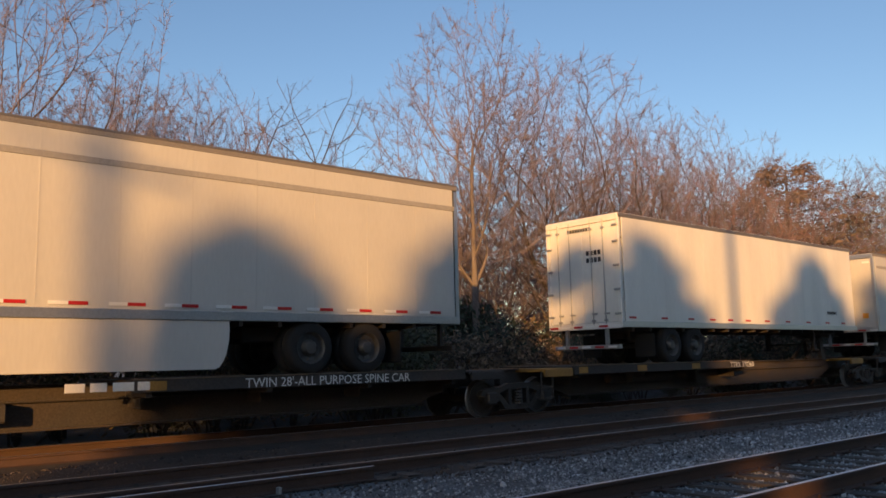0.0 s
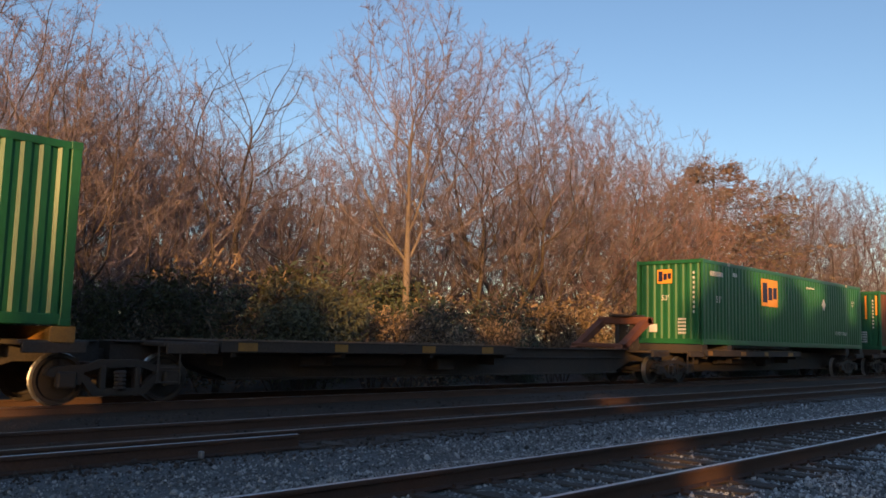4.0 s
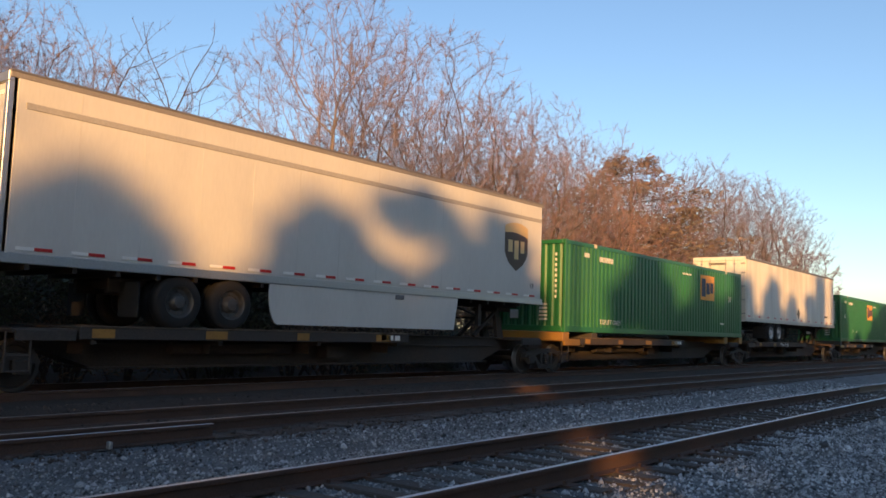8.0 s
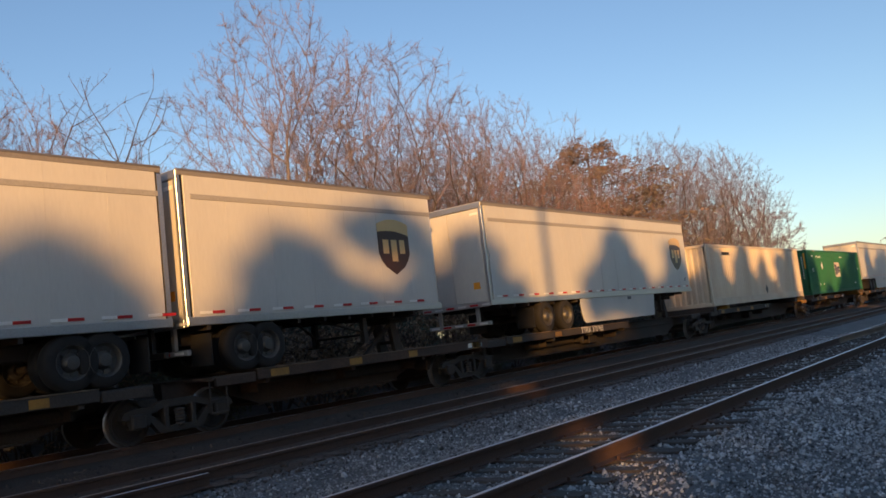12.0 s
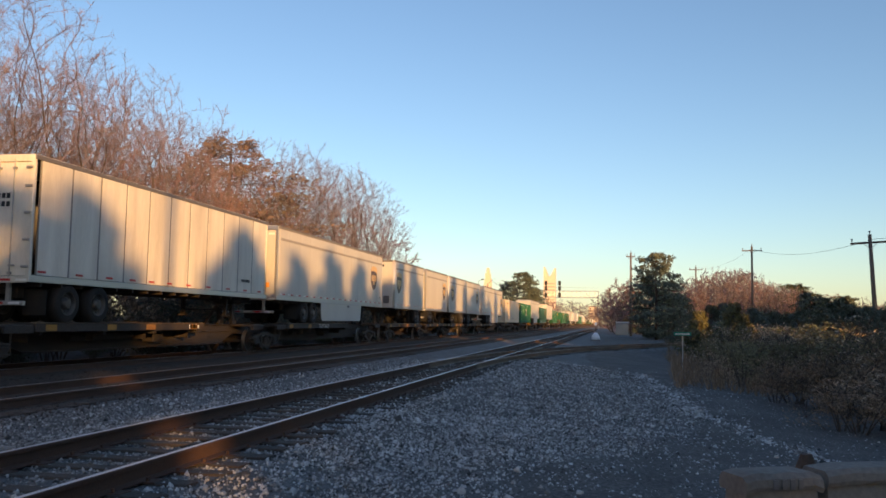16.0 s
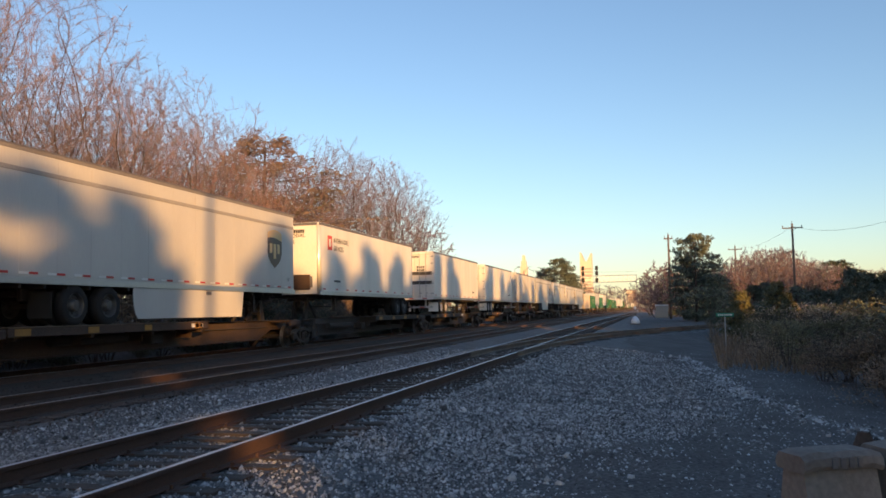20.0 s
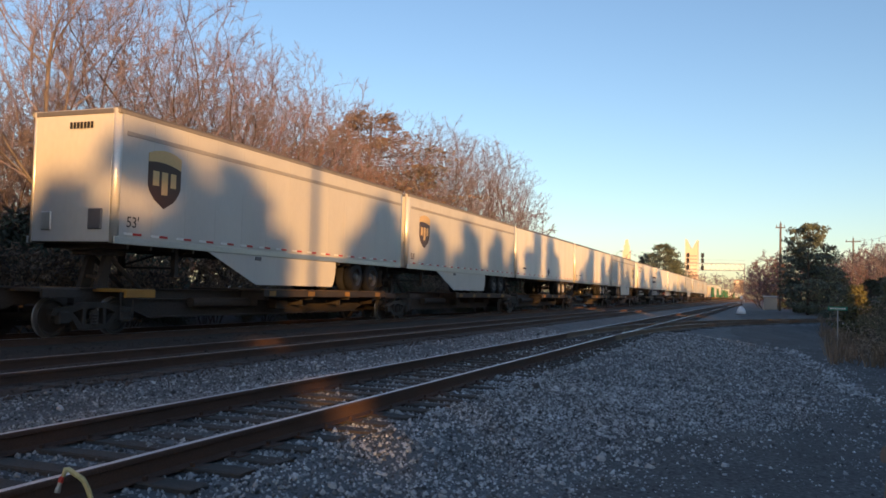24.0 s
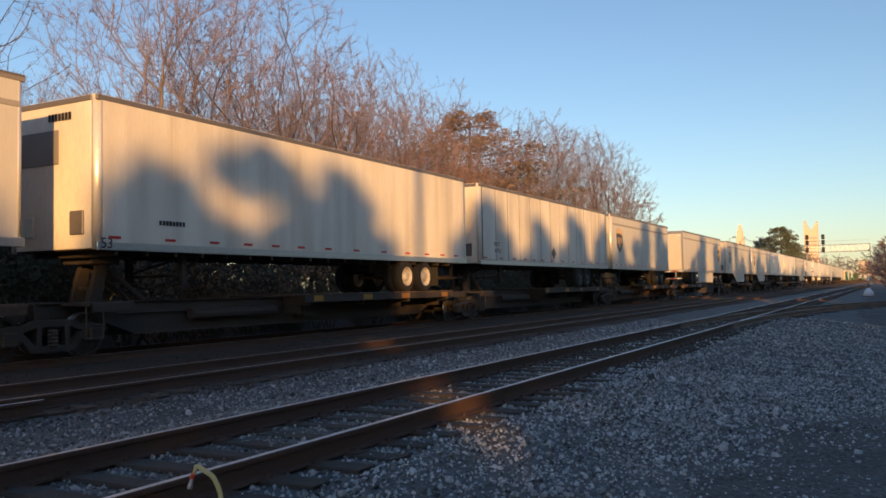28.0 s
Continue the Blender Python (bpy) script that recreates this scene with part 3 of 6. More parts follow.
    for w in (w0, w1):
        part("axle", Geo().tube([(w, -1.05, 0.5), (w, 1.05, 0.5)], [0.07, 0.07], 10), STEEL, root)
        for yy, flip in ((-1.10, 0), (-0.77, 180), (1.10, 180), (0.77, 0)):
            t = part("tyre", TYRE, RUBBER, root, at=pose(w, yy, 0.5, 0, 0, flip))
            part("rim", RIM_W if white_rim else RIM_D, RIM, t, "white painted wheel rim" if white_rim else "")
    for yy in (-0.93, 0.93):
        part("mudflap", FLAP_W if flaps else FLAP, RUBBER, root, "white mudflap with a dark border" if flaps else "", at=pose(X(ln - axle[0] + 0.85), yy, 0.05))
    # landing legs and pick-up plate near the front
    for yy in (-0.85, 0.85):
        lx = X(2.7)
        part("landing_leg", Geo().box(lx - 0.07, lx + 0.07, yy - 0.07, yy + 0.07, 0.32, fl, 0.01).box(lx - 0.16, lx + 0.16, yy - 0.13, yy + 0.13, 0.28, 0.32, 0.008), STEEL, root)
    part("leg_brace", Geo().tube([(X(2.7), -0.85, 0.55), (X(3.9), -0.3, fl)], [0.03, 0.03], 6).tube([(X(2.7), 0.85, 0.55), (X(3.9), 0.3, fl)], [0.03, 0.03], 6).tube([(X(2.7), -0.85, 0.5), (X(2.7), 0.85, 0.5)], [0.03, 0.03], 6), STEEL, root)
    part("pickup_plate", Geo().box(X(0.3), X(1.5), -0.6, 0.6, fl - 0.14, fl - 0.09, 0.02), STEEL, root)
    if skirt:
        a, b = (3.5, ln - 5.2) if left else (4.2, ln - 5.2)
        out = [(X(a), fl - 0.02), (X(a + (2.3 if left else 0.15)), 0.14), (X(b - 0.55), 0.14)]
        for q in range(1, 8):
            w = q / 7 * math.pi / 2
            out.append((X(b - 0.55 + 0.35 * math.sin(w) * (1 - 0.3 * q / 7)), 0.14 + 0.84 * (1 - math.cos(w)) ** 0.8))
        out.append((X(b), fl - 0.02))
        if not left:
            out = out[::-1]
        part("side_skirt", Geo().prism(out, -y + 0.02, -y + 0.045), WHITE if style != "parcel" else GREYWHITE, root, "pale grey plastic side skirt")
        part("skirt_bracket", Geo().box(X(a + 2.2), X(a + 2.5), -y - 0.005, -y + 0.02, fl - 0.16, fl - 0.05, 0.01), DARKRAIL, root)
    if logo:
        shield(root, X(LOGO_AT.get(s0, 1.85 if left else 1.5)), 2.62, 1.2, 1.42)
    if fleet53 and left:
        lettering("53'", 0.36, INK, root, on_side(0.38, 1.38), "black painted length mark")
    elif fleet53:
        lettering("53'", 0.2, INK, root, on_side(ln - 0.75, 1.45), "black painted length mark")
    if style != "parcel" and s0 != -450.8:
        id_bars(root, on_side(X(1.6) if left else X(2.4), 1.55), 1, 8, 0.07, 0.10)
    return root


# ---- containers ----
CORR = {}


def corrugated(length, z0, z1, pitch=0.29, depth=0.045):
    """A corrugated steel wall in the xz plane, its outer ribs at y = 0 and the inner ones deeper."""
    n = max(1, round(length / pitch))
    p = length / n
    line = []
    for i in range(n):
        a = i * p
        line += [(a, depth), (a + 0.28 * p, depth), (a + 0.46 * p, 0), (a + 0.82 * p, 0)]
    line.append((length, depth))
    g = Geo()
    for x, d in line:
        g.v += [(x, d, z0), (x, d, z1), (x, d + 0.02, z0), (x, d + 0.02, z1)]
    for i in range(len(line) - 1):
        k = 4 * i
        g.f += [(k, k + 4, k + 5, k + 1), (k + 2, k + 3, k + 7, k + 6), (k, k + 2, k + 6, k + 4), (k + 1, k + 5, k + 7, k + 3)]
    return g


def wall_mesh(length, z0, z1, mat):
    key = (round(length, 2), z0, z1, mat.name)
    if key not in CORR:
        CORR[key] = turned_out(corrugated(length, z0, z1).mesh("corrugated_wall", mat))
    return CORR[key]


def container(s0, s1, paint, label, sign_at=None, rusty=False, words=True, placard=False, sign_z=1.56, board=None, left53=(0.95, 1.5), right53=None, toplift=None, code="", tag=(3.0, 0.6), swapped=False):
    ln, y, h = s1 - s0, NEAR, 2.98
    root = thing("shipping_container", pose(s0, 14.9, 1.28), label, "container", "containers on the train")
    root["s"] = s0
    post, mid = 0.17, 1.98
    spans = [(post, mid - 0.1), (mid + 0.1, ln - mid - 0.1), (ln - mid + 0.1, ln - post)]
    for side in (-1, 1):
        for i, (a, b) in enumerate(spans):
            mat = RUSTGREEN if rusty and i == 0 else paint
            at = pose(a, -y, 0) if side < 0 else pose(b, y, 0, 0, 0, 180)
            part("corrugated_wall", wall_mesh(b - a, 0.19, h - 0.13, mat), mat, root, "rust stained corrugated wall section" if mat is RUSTGREEN else "", at=at)
        part("bottom_rail", Geo().box(0.16, ln - 0.16, side * (y - 0.09), side * (y + 0.004), 0.02, 0.36 if paint is TAN else 0.20, 0.012), paint, root)
        part("top_rail", Geo().box(0.16, ln - 0.16, side * (y - 0.09), side * (y + 0.004), h - 0.14, h - 0.01, 0.012), paint, root)
        for x in (0.085, mid, ln - mid, ln - 0.085):
            part("post", Geo().box(x - 0.085, x + 0.085, side * (y - 0.10), side * (y + 0.006), 0.03, h, 0.012), paint, root)
        for x in (0.09, mid, ln - mid, ln - 0.09):
            for z in (0.0, h - 0.13):
                cast = TAN if z > 1 and paint in (GREEN, DULLGREEN) and x in (mid, ln - mid) else paint
                part("corner_casting", Geo().box(x - 0.10, x + 0.10, side * (y - 0.15), side * (y + 0.010), z, z + 0.135, 0.014), cast, root)
    for x, rz, yy in ((0.02, -90, y - 0.17), (ln - 0.02, 90, -y + 0.17)):
        part("end_wall", wall_mesh(2 * y - 0.34, 0.19, h - 0.13, paint), paint, root, at=pose(x, yy, 0, 0, 0, rz))
        for z0, z1 in ((0.02, 0.2), (h - 0.14, h - 0.01)):
            part("end_rail", Geo().box(x - 0.06, x + 0.06, -y + 0.1, y - 0.1, z0, z1, 0.01), paint, root)
    part("roof", Geo().box(0.08, ln - 0.08, -y + 0.06, y - 0.06, h - 0.05, h - 0.015, 0.01), paint, root)
    part("floor", Geo().box(0.08, ln - 0.08, -y + 0.06, y - 0.06, 0.08, 0.16), CARBLACK, root)
    if sign_at is not None:
        def sign(m, w, hh):
            b = part("logo_board", Geo().box(0, w, 0, hh, 0, 0.006), board or ORANGE, root, "cream square with dark block marks" if board else "orange square with dark block marks", at=m)
            marks = [(0.08, 0.36, 0.14, 0.86), (0.42, 0.66, 0.24, 0.70), (0.71, 0.93, 0.30, 0.72)]
            g = Geo()
            for a, c, d, e in marks:
                g.box(a * w, c * w, d * hh, e * hh, 0.0062, 0.010)
            part("logo_mark", g, NAVY, b)
        sign(on_side(sign_at, sign_z), 1.55, 1.06)
        sign(on_end(0.45, 2.15), 0.58, 0.5)
    if words:
        for spot in (left53, right53 or (ln - 1.7, 1.6)):
            if spot:
                lettering("53'", 0.34, CHALK, root, on_side(*spot), "white painted length mark")
        lettering("53'", 0.26, CHALK, root, on_end(0.3, 1.55), "white painted length mark")
        if toplift:
            lettering("TOPLIFT ONLY", 0.235, CHALK, root, on_side(*toplift), "white painted handling mark")
        else:
            lettering("DA", 0.24, CHALK, root, on_side(*tag), "white painted handling letters")
            part("plate", Geo().box(0, 0.22, 0, 0.10, 0, 0.006), CHALK, root, "small white plate", at=on_side(tag[0] + 1.1, tag[1] + 0.02))
        lettering(code, 0.25, CHALK, root, on_side(2.3, 2.42), "white painted container code") if code else id_bars(root, on_side(0.5 if swapped else 2.25, 2.42), 1, 10, 0.075, 0.17, CHALK)
        id_bars(root, on_side(2.3 if swapped else 1.2, 2.50), 1, 3, 0.09, 0.14, CHALK)
        id_bars(root, on_side(ln - 6.9, 2.5), 1, 14, 0.05, 0.07, CHALK)
        if not toplift or toplift[0] < 8:
            id_bars(root, on_side(ln - 2.7, 0.55), 1, 5, 0.06, 0.09, CHALK)
        id_bars(root, on_end(-0.35, 0.85), 5, 4, 0.06, 0.07, CHALK, 0.12)
        id_bars(root, on_end(-0.92, 2.45), 9, 1, 0.07, 0.09, CHALK, 0.17)
        part("plate", Geo().box(0, 0.32, 0, 0.28, 0, 0.006), CHALK, root, "white data plate", at=on_end(0.78, 0.42))
    else:
        id_bars(root, on_side(2.1, 2.46), 1, 10, 0.085, 0.16, INK)
        id_bars(root, on_end(0.9, 2.4), 1, 9, 0.1, 0.14, INK)
    if placard:
        part("placard", Geo().prism([(0, -0.26), (0.26, 0), (0, 0.26), (-0.26, 0)], -0.006, 0), CHALK if paint in (GREEN, DULLGREEN) else DARKRIM, root, "diamond hazard placard", at=pose(placard, -y - 0.004, 1.9 if paint in (GREEN, DULLGREEN) else 0.62))
    return root


# ---- spine cars ----
def wheel_mesh():
    prof = [(-0.09, 0.0), (-0.09, 0.10), (-0.04, 0.13), (-0.03, 0.33), (-0.07, 0.36), (-0.07, 0.42), (0.05, 0.425), (0.065, 0.45), (0.07, 0.35), (0.02, 0.33), (0.01, 0.13), (0.09, 0.10), (0.09, 0.0)]
    me = turned_out(Geo().lathe_y(prof, 28).mesh("wheel", STEEL, False))
    me.materials.append(TREAD)
    for q in me.polygons:
        if math.hypot(q.center.x, q.center.z) > 0.415:
            q.material_index = 1
    return me


def truck_frame_mesh():
    """A cast side frame with open windows: arched top chord, sagging bottom chord, columns and axle boxes."""
    g = Geo()
    top = [(-1.24, 0.50), (-1.18, 0.61), (-0.95, 0.66), (-0.62, 0.66), (-0.35, 0.75), (0.35, 0.75), (0.62, 0.66), (0.95, 0.66), (1.18, 0.61), (1.24, 0.50)]
    low = [(1.08, 0.47), (0.92, 0.54), (0.62, 0.54), (0.35, 0.62), (-0.35, 0.62), (-0.62, 0.54), (-0.92, 0.54), (-1.08, 0.47)]
    g.prism(top + low, -0.07, 0.07)
    g.prism([(-0.74, 0.50), (-0.60, 0.50), (-0.36, 0.27), (0.36, 0.27), (0.60, 0.50), (0.74, 0.50), (0.46, 0.16), (-0.46, 0.16)], -0.075, 0.075)
    for s in (-1, 1):
        g.box(s * 0.30 - 0.05, s * 0.30 + 0.05, -0.08, 0.08, 0.24, 0.66, 0.015)
        g.prism([(s * 0.62, 0.54), (s * 0.74, 0.54), (s * 0.74, 0.34), (s * 0.66, 0.34)], -0.07, 0.07)
        g.box(s * 0.92 - 0.15, s * 0.92 + 0.15, -0.15, 0.02, 0.29, 0.56, 0.03)
    return turned_out(g.mesh("side_frame", STEEL))


WHEEL, SIDEFRAME = wheel_mesh(), truck_frame_mesh()
SPRING = Geo().tube([(0, 0, 0.24 + q * 0.033) for q in range(11)], [0.11 if q % 2 else 0.085 for q in range(11)], 10)
SPRING = SPRING.mesh("spring_nest", CARBLACK)


def truck(parent, x):
    t = part("truck", Geo().box(-0.20, 0.20, -0.85, 0.85, 0.42, 0.66, 0.04), STEEL, parent, "dark cast steel two-axle truck", at=pose(x, 0, 0))
    for side in (-1, 1):
        part("side_frame", SIDEFRAME, STEEL, t, at=pose(0, side * 1.0, 0, 0, 0, 0 if side < 0 else 180))
        part("spring_nest", SPRING, CARBLACK, t, at=pose(0, side * 1.04, 0))
        for dx in (-0.92, 0.92):
            part("wheel", WHEEL, STEEL, t, at=pose(dx, side * 0.74, 0.425, 0, 0, 0 if side < 0 else 180))
    for dx in (-0.92, 0.92):
        part("axle", Geo().tube([(dx, -1.0, 0.425), (dx, 1.0, 0.425)], [0.085, 0.085], 10), STEEL, t)
    return t


YPATCH = [(0.55, 1.05), (1.6, 2.15), (2.9, 3.9), (5.6, 6.1)]


def spine_car(s0, s1, load, words, label, seed, ends, coupled=(False, False)):
    """One platform of an articulated spine car under the load s0..s1; load: trailer nose L or R, container C or none N."""
    rnd = random.Random(seed)
    a, b = ends[0] - s0, ends[1] - s0
    ln = b - a
    root = thing("spine_car", pose(s0, 14.9, 0.0), label, "freight car", "cars of the train")
    root["s"] = s0
    body = CARBLACK if seed % 3 else CARBROWN
    part("centre_sill", Geo().prism([(a + 0.1, 1.04), (a + 0.1, 0.70), (a + 1.5, 0.70), (a + 2.5, 0.36), (b - 2.5, 0.36), (b - 1.5, 0.70), (b - 0.1, 0.70), (b - 0.1, 1.04)], -0.36, 0.36), body, root, "deep dirty centre sill girder")
    part("sill_flange", Geo().box(a + 2.4, b - 2.4, -0.46, 0.46, 0.33, 0.37, 0.008).box(a + 0.15, b - 0.15, -0.46, 0.46, 1.035, 1.06, 0.008), body, root)
    deck = [(a + 1.75, a + 10.2)] if load in "RCN" else [(b - 10.2, b - 1.75)] if seed != 2 else [(a + 1.9, a + 6.4), (b - 9.2, b - 1.9)]
    tx = 5.2 if load == "R" else s1 - s0 - 5.2
    for i, (d0, d1) in enumerate(deck):
        part("deck_plate", Geo().box(d0, d1, -1.28, 1.28, 1.05, 1.10, 0.01), body, root)
        for side in (-1, 1):
            beam = part("side_beam", Geo().box(d0, d1, side * 1.24, side * 1.31, 0.89, 1.098, 0.008), body, root)
            part("deck_edge", Geo().box(d0, d1, side * 1.16, side * 1.33, 1.10, 1.118, 0.004), DECKEDGE, beam, "scuffed tan deck edge")
            if side < 0:
                for k in range(4 if seed != 3 else 0):
                    x, w = d0 + 0.35 + k * 2.35 + rnd.uniform(-0.25, 0.25), rnd.choice((0.34, 0.42, 0.5))
                    if x + w < d1 - 0.1 and not (words and load != "C" and tx - 0.7 < x + w / 2 < tx + 4.6):
                        part("paint_patch", Geo().box(x, x + w, -1.316, -1.311, 0.915, 1.07), YELLOW, beam, "worn yellow paint patch")
                if load in "RC" and not words:
                    for k in range(3):
                        part("emblem_block", Geo().box(d1 - 1.0 + k * 0.24, d1 - 0.82 + k * 0.24, -1.316, -1.311, 0.94, 1.06), CHALK, beam, "worn white emblem block")
        for x in np.linspace(d0 + 0.3, d1 - 0.3, 4):
            part("cross_bearer", Geo().box(x - 0.06, x + 0.06, -1.24, 1.24, 0.80, 1.05, 0.01).box(x - 0.02, x + 0.02, -0.9, -0.24, 0.62, 0.80), body, root)
    for x in (a + 1.2, b - 1.2):
        part("end_platform", Geo().box(x - 0.55, x + 0.55, -1.25, 1.25, 0.98, 1.06, 0.015).box(x - 0.5, x + 0.5, -1.3, -1.22, 0.86, 1.04, 0.01), YELLOW if rnd.random() < 0.1 else body, root)
    part("end_ladder", Geo().tube([(a + 0.55, -1.28, 0.35), (a + 0.55, -1.28, 1.0)], [0.018, 0.018], 6).tube([(a + 0.95, -1.28, 0.35), (a + 0.95, -1.28, 1.0)], [0.018, 0.018], 6).tube([(a + 0.55, -1.28, 0.37), (a + 0.95, -1.28, 0.37)], [0.018, 0.018], 6).tube([(a + 0.55, -1.28, 0.62), (a + 0.95, -1.28, 0.62)], [0.018, 0.018], 6), CARBLACK, root)
    part("brake_gear", Geo().tube([(a + 4, -0.55, 0.72), (a + 7, -0.55, 0.72)], [0.13, 0.13], 10).box(a + 8, a + 8.6, -0.75, -0.35, 0.5, 0.8, 0.03).tube([(a + 2, -0.42, 0.8), (b - 2, -0.42, 0.8)], [0.02, 0.02], 6), CARBLACK, root, "brake cylinder and air pipes")
    if load in "LRN":
        # the rusty stand that carries a trailer's front; shaded ones are coloured dark
        x = 0.9 if load != "R" else s1 - s0 - 0.9
        k = 1 if load != "R" else -1
        if load == "N":
            x = b - 3.05
            pts = [(x, 1.08), (x + 0.35, 1.08), (x + 1.9, 1.95), (x + 1.75, 2.12)]
            part("hitch_leg", Geo().box(x + 1.72, x + 2.12, -0.34, -0.18, 1.05, 1.98, 0.02).box(x + 1.72, x + 2.12, 0.18, 0.34, 1.05, 1.98, 0.02), CARBLACK, root, "dark upright hitch leg")
            part("hitch_plate", Geo().box(x + 1.45, x + 2.35, -0.42, 0.42, 2.125, 2.2, 0.02), CARBLACK, root, "dark hitch top plate")
            part("trailer_hitch", Geo().prism(pts, -0.95, -0.70).prism(pts, 0.70, 0.95).box(x + 0.1, x + 0.4, -0.95, 0.95, 1.1, 1.25, 0.03).box(x + 1.6, x + 2.0, -0.95, 0.95, 1.88, 2.12, 0.03), RUST, root, "rusty folding trailer hitch")
        else:
            # rust on one car only; on the others black paint stands for shade
            steel, note = (RUST, "orange rusty trailer hitch stand") if seed == 2 else (CARBLACK, "trailer hitch stand coloured dark for the shade under the trailer")
            leg = [(x - k * 0.28, 1.04), (x + k * 0.05, 1.04), (x + k * 0.20, 1.86), (x - k * 0.02, 1.86)]
            hitch = part("trailer_hitch", Geo().box(x - 0.32, x + 0.42, -0.45, 0.45, 1.84, 1.96, 0.02), steel, root, note)
            part("hitch_leg", Geo().prism(leg, -0.32, -0.2), steel, hitch)
            part("hitch_leg", Geo().prism(leg, 0.2, 0.32), steel, hitch)
            part("hitch_bar", Geo().box(x - 0.1, x + 0.12, -0.2, 0.2, 1.3, 1.38), steel, hitch)
            for yy in (-0.26, 0.26):
                part("hitch_strut", Geo().tube([(x + k * 0.15, yy, 1.82), (x + k * 1.2, yy, 1.08)], [0.06, 0.06], 8), steel, root)
    if load == "C":
        for x in (0.1, 1.98, s1 - s0 - 1.98, s1 - s0 - 0.1):
            part("container_pedestal", Geo().box(x - 0.2, x + 0.2, -1.3, 1.3, 1.0, 1.28, 0.015), YELLOW if rnd.random() < 0.12 else body, root)
        x0, x1 = 4.0, 9.5
        part("sill_panel", Geo().box(x0, x1, -0.62, -0.55, 0.92, 1.20, 0.01), CARBROWN, root, "brown sill plate with white numbers")
    # neighbours share a truck, but where two sets of cars are coupled each end has its own
    truck(root, a + 2.2 if coupled[0] else a)
    if coupled[1]:
        truck(root, b - 2.2)
    part("coupling", Geo().box(a - 0.7, a + 0.4, -0.14, 0.14, 0.70, 0.92, 0.03), STEEL, root)
    if words:
        x = tx if load != "C" else 4.9
        m = Matrix.Translation((x, -1.318 if load != "C" else -0.624, 0.905 if load != "C" else 0.97)) @ FACE
        lettering(words, 0.29 if words == "TTRX 370985" else 0.24, CHALK, root, m, "white painted car lettering")
    return root


TRAIN = []


def ride(ob):
    TRAIN.append(ob)
    return ob


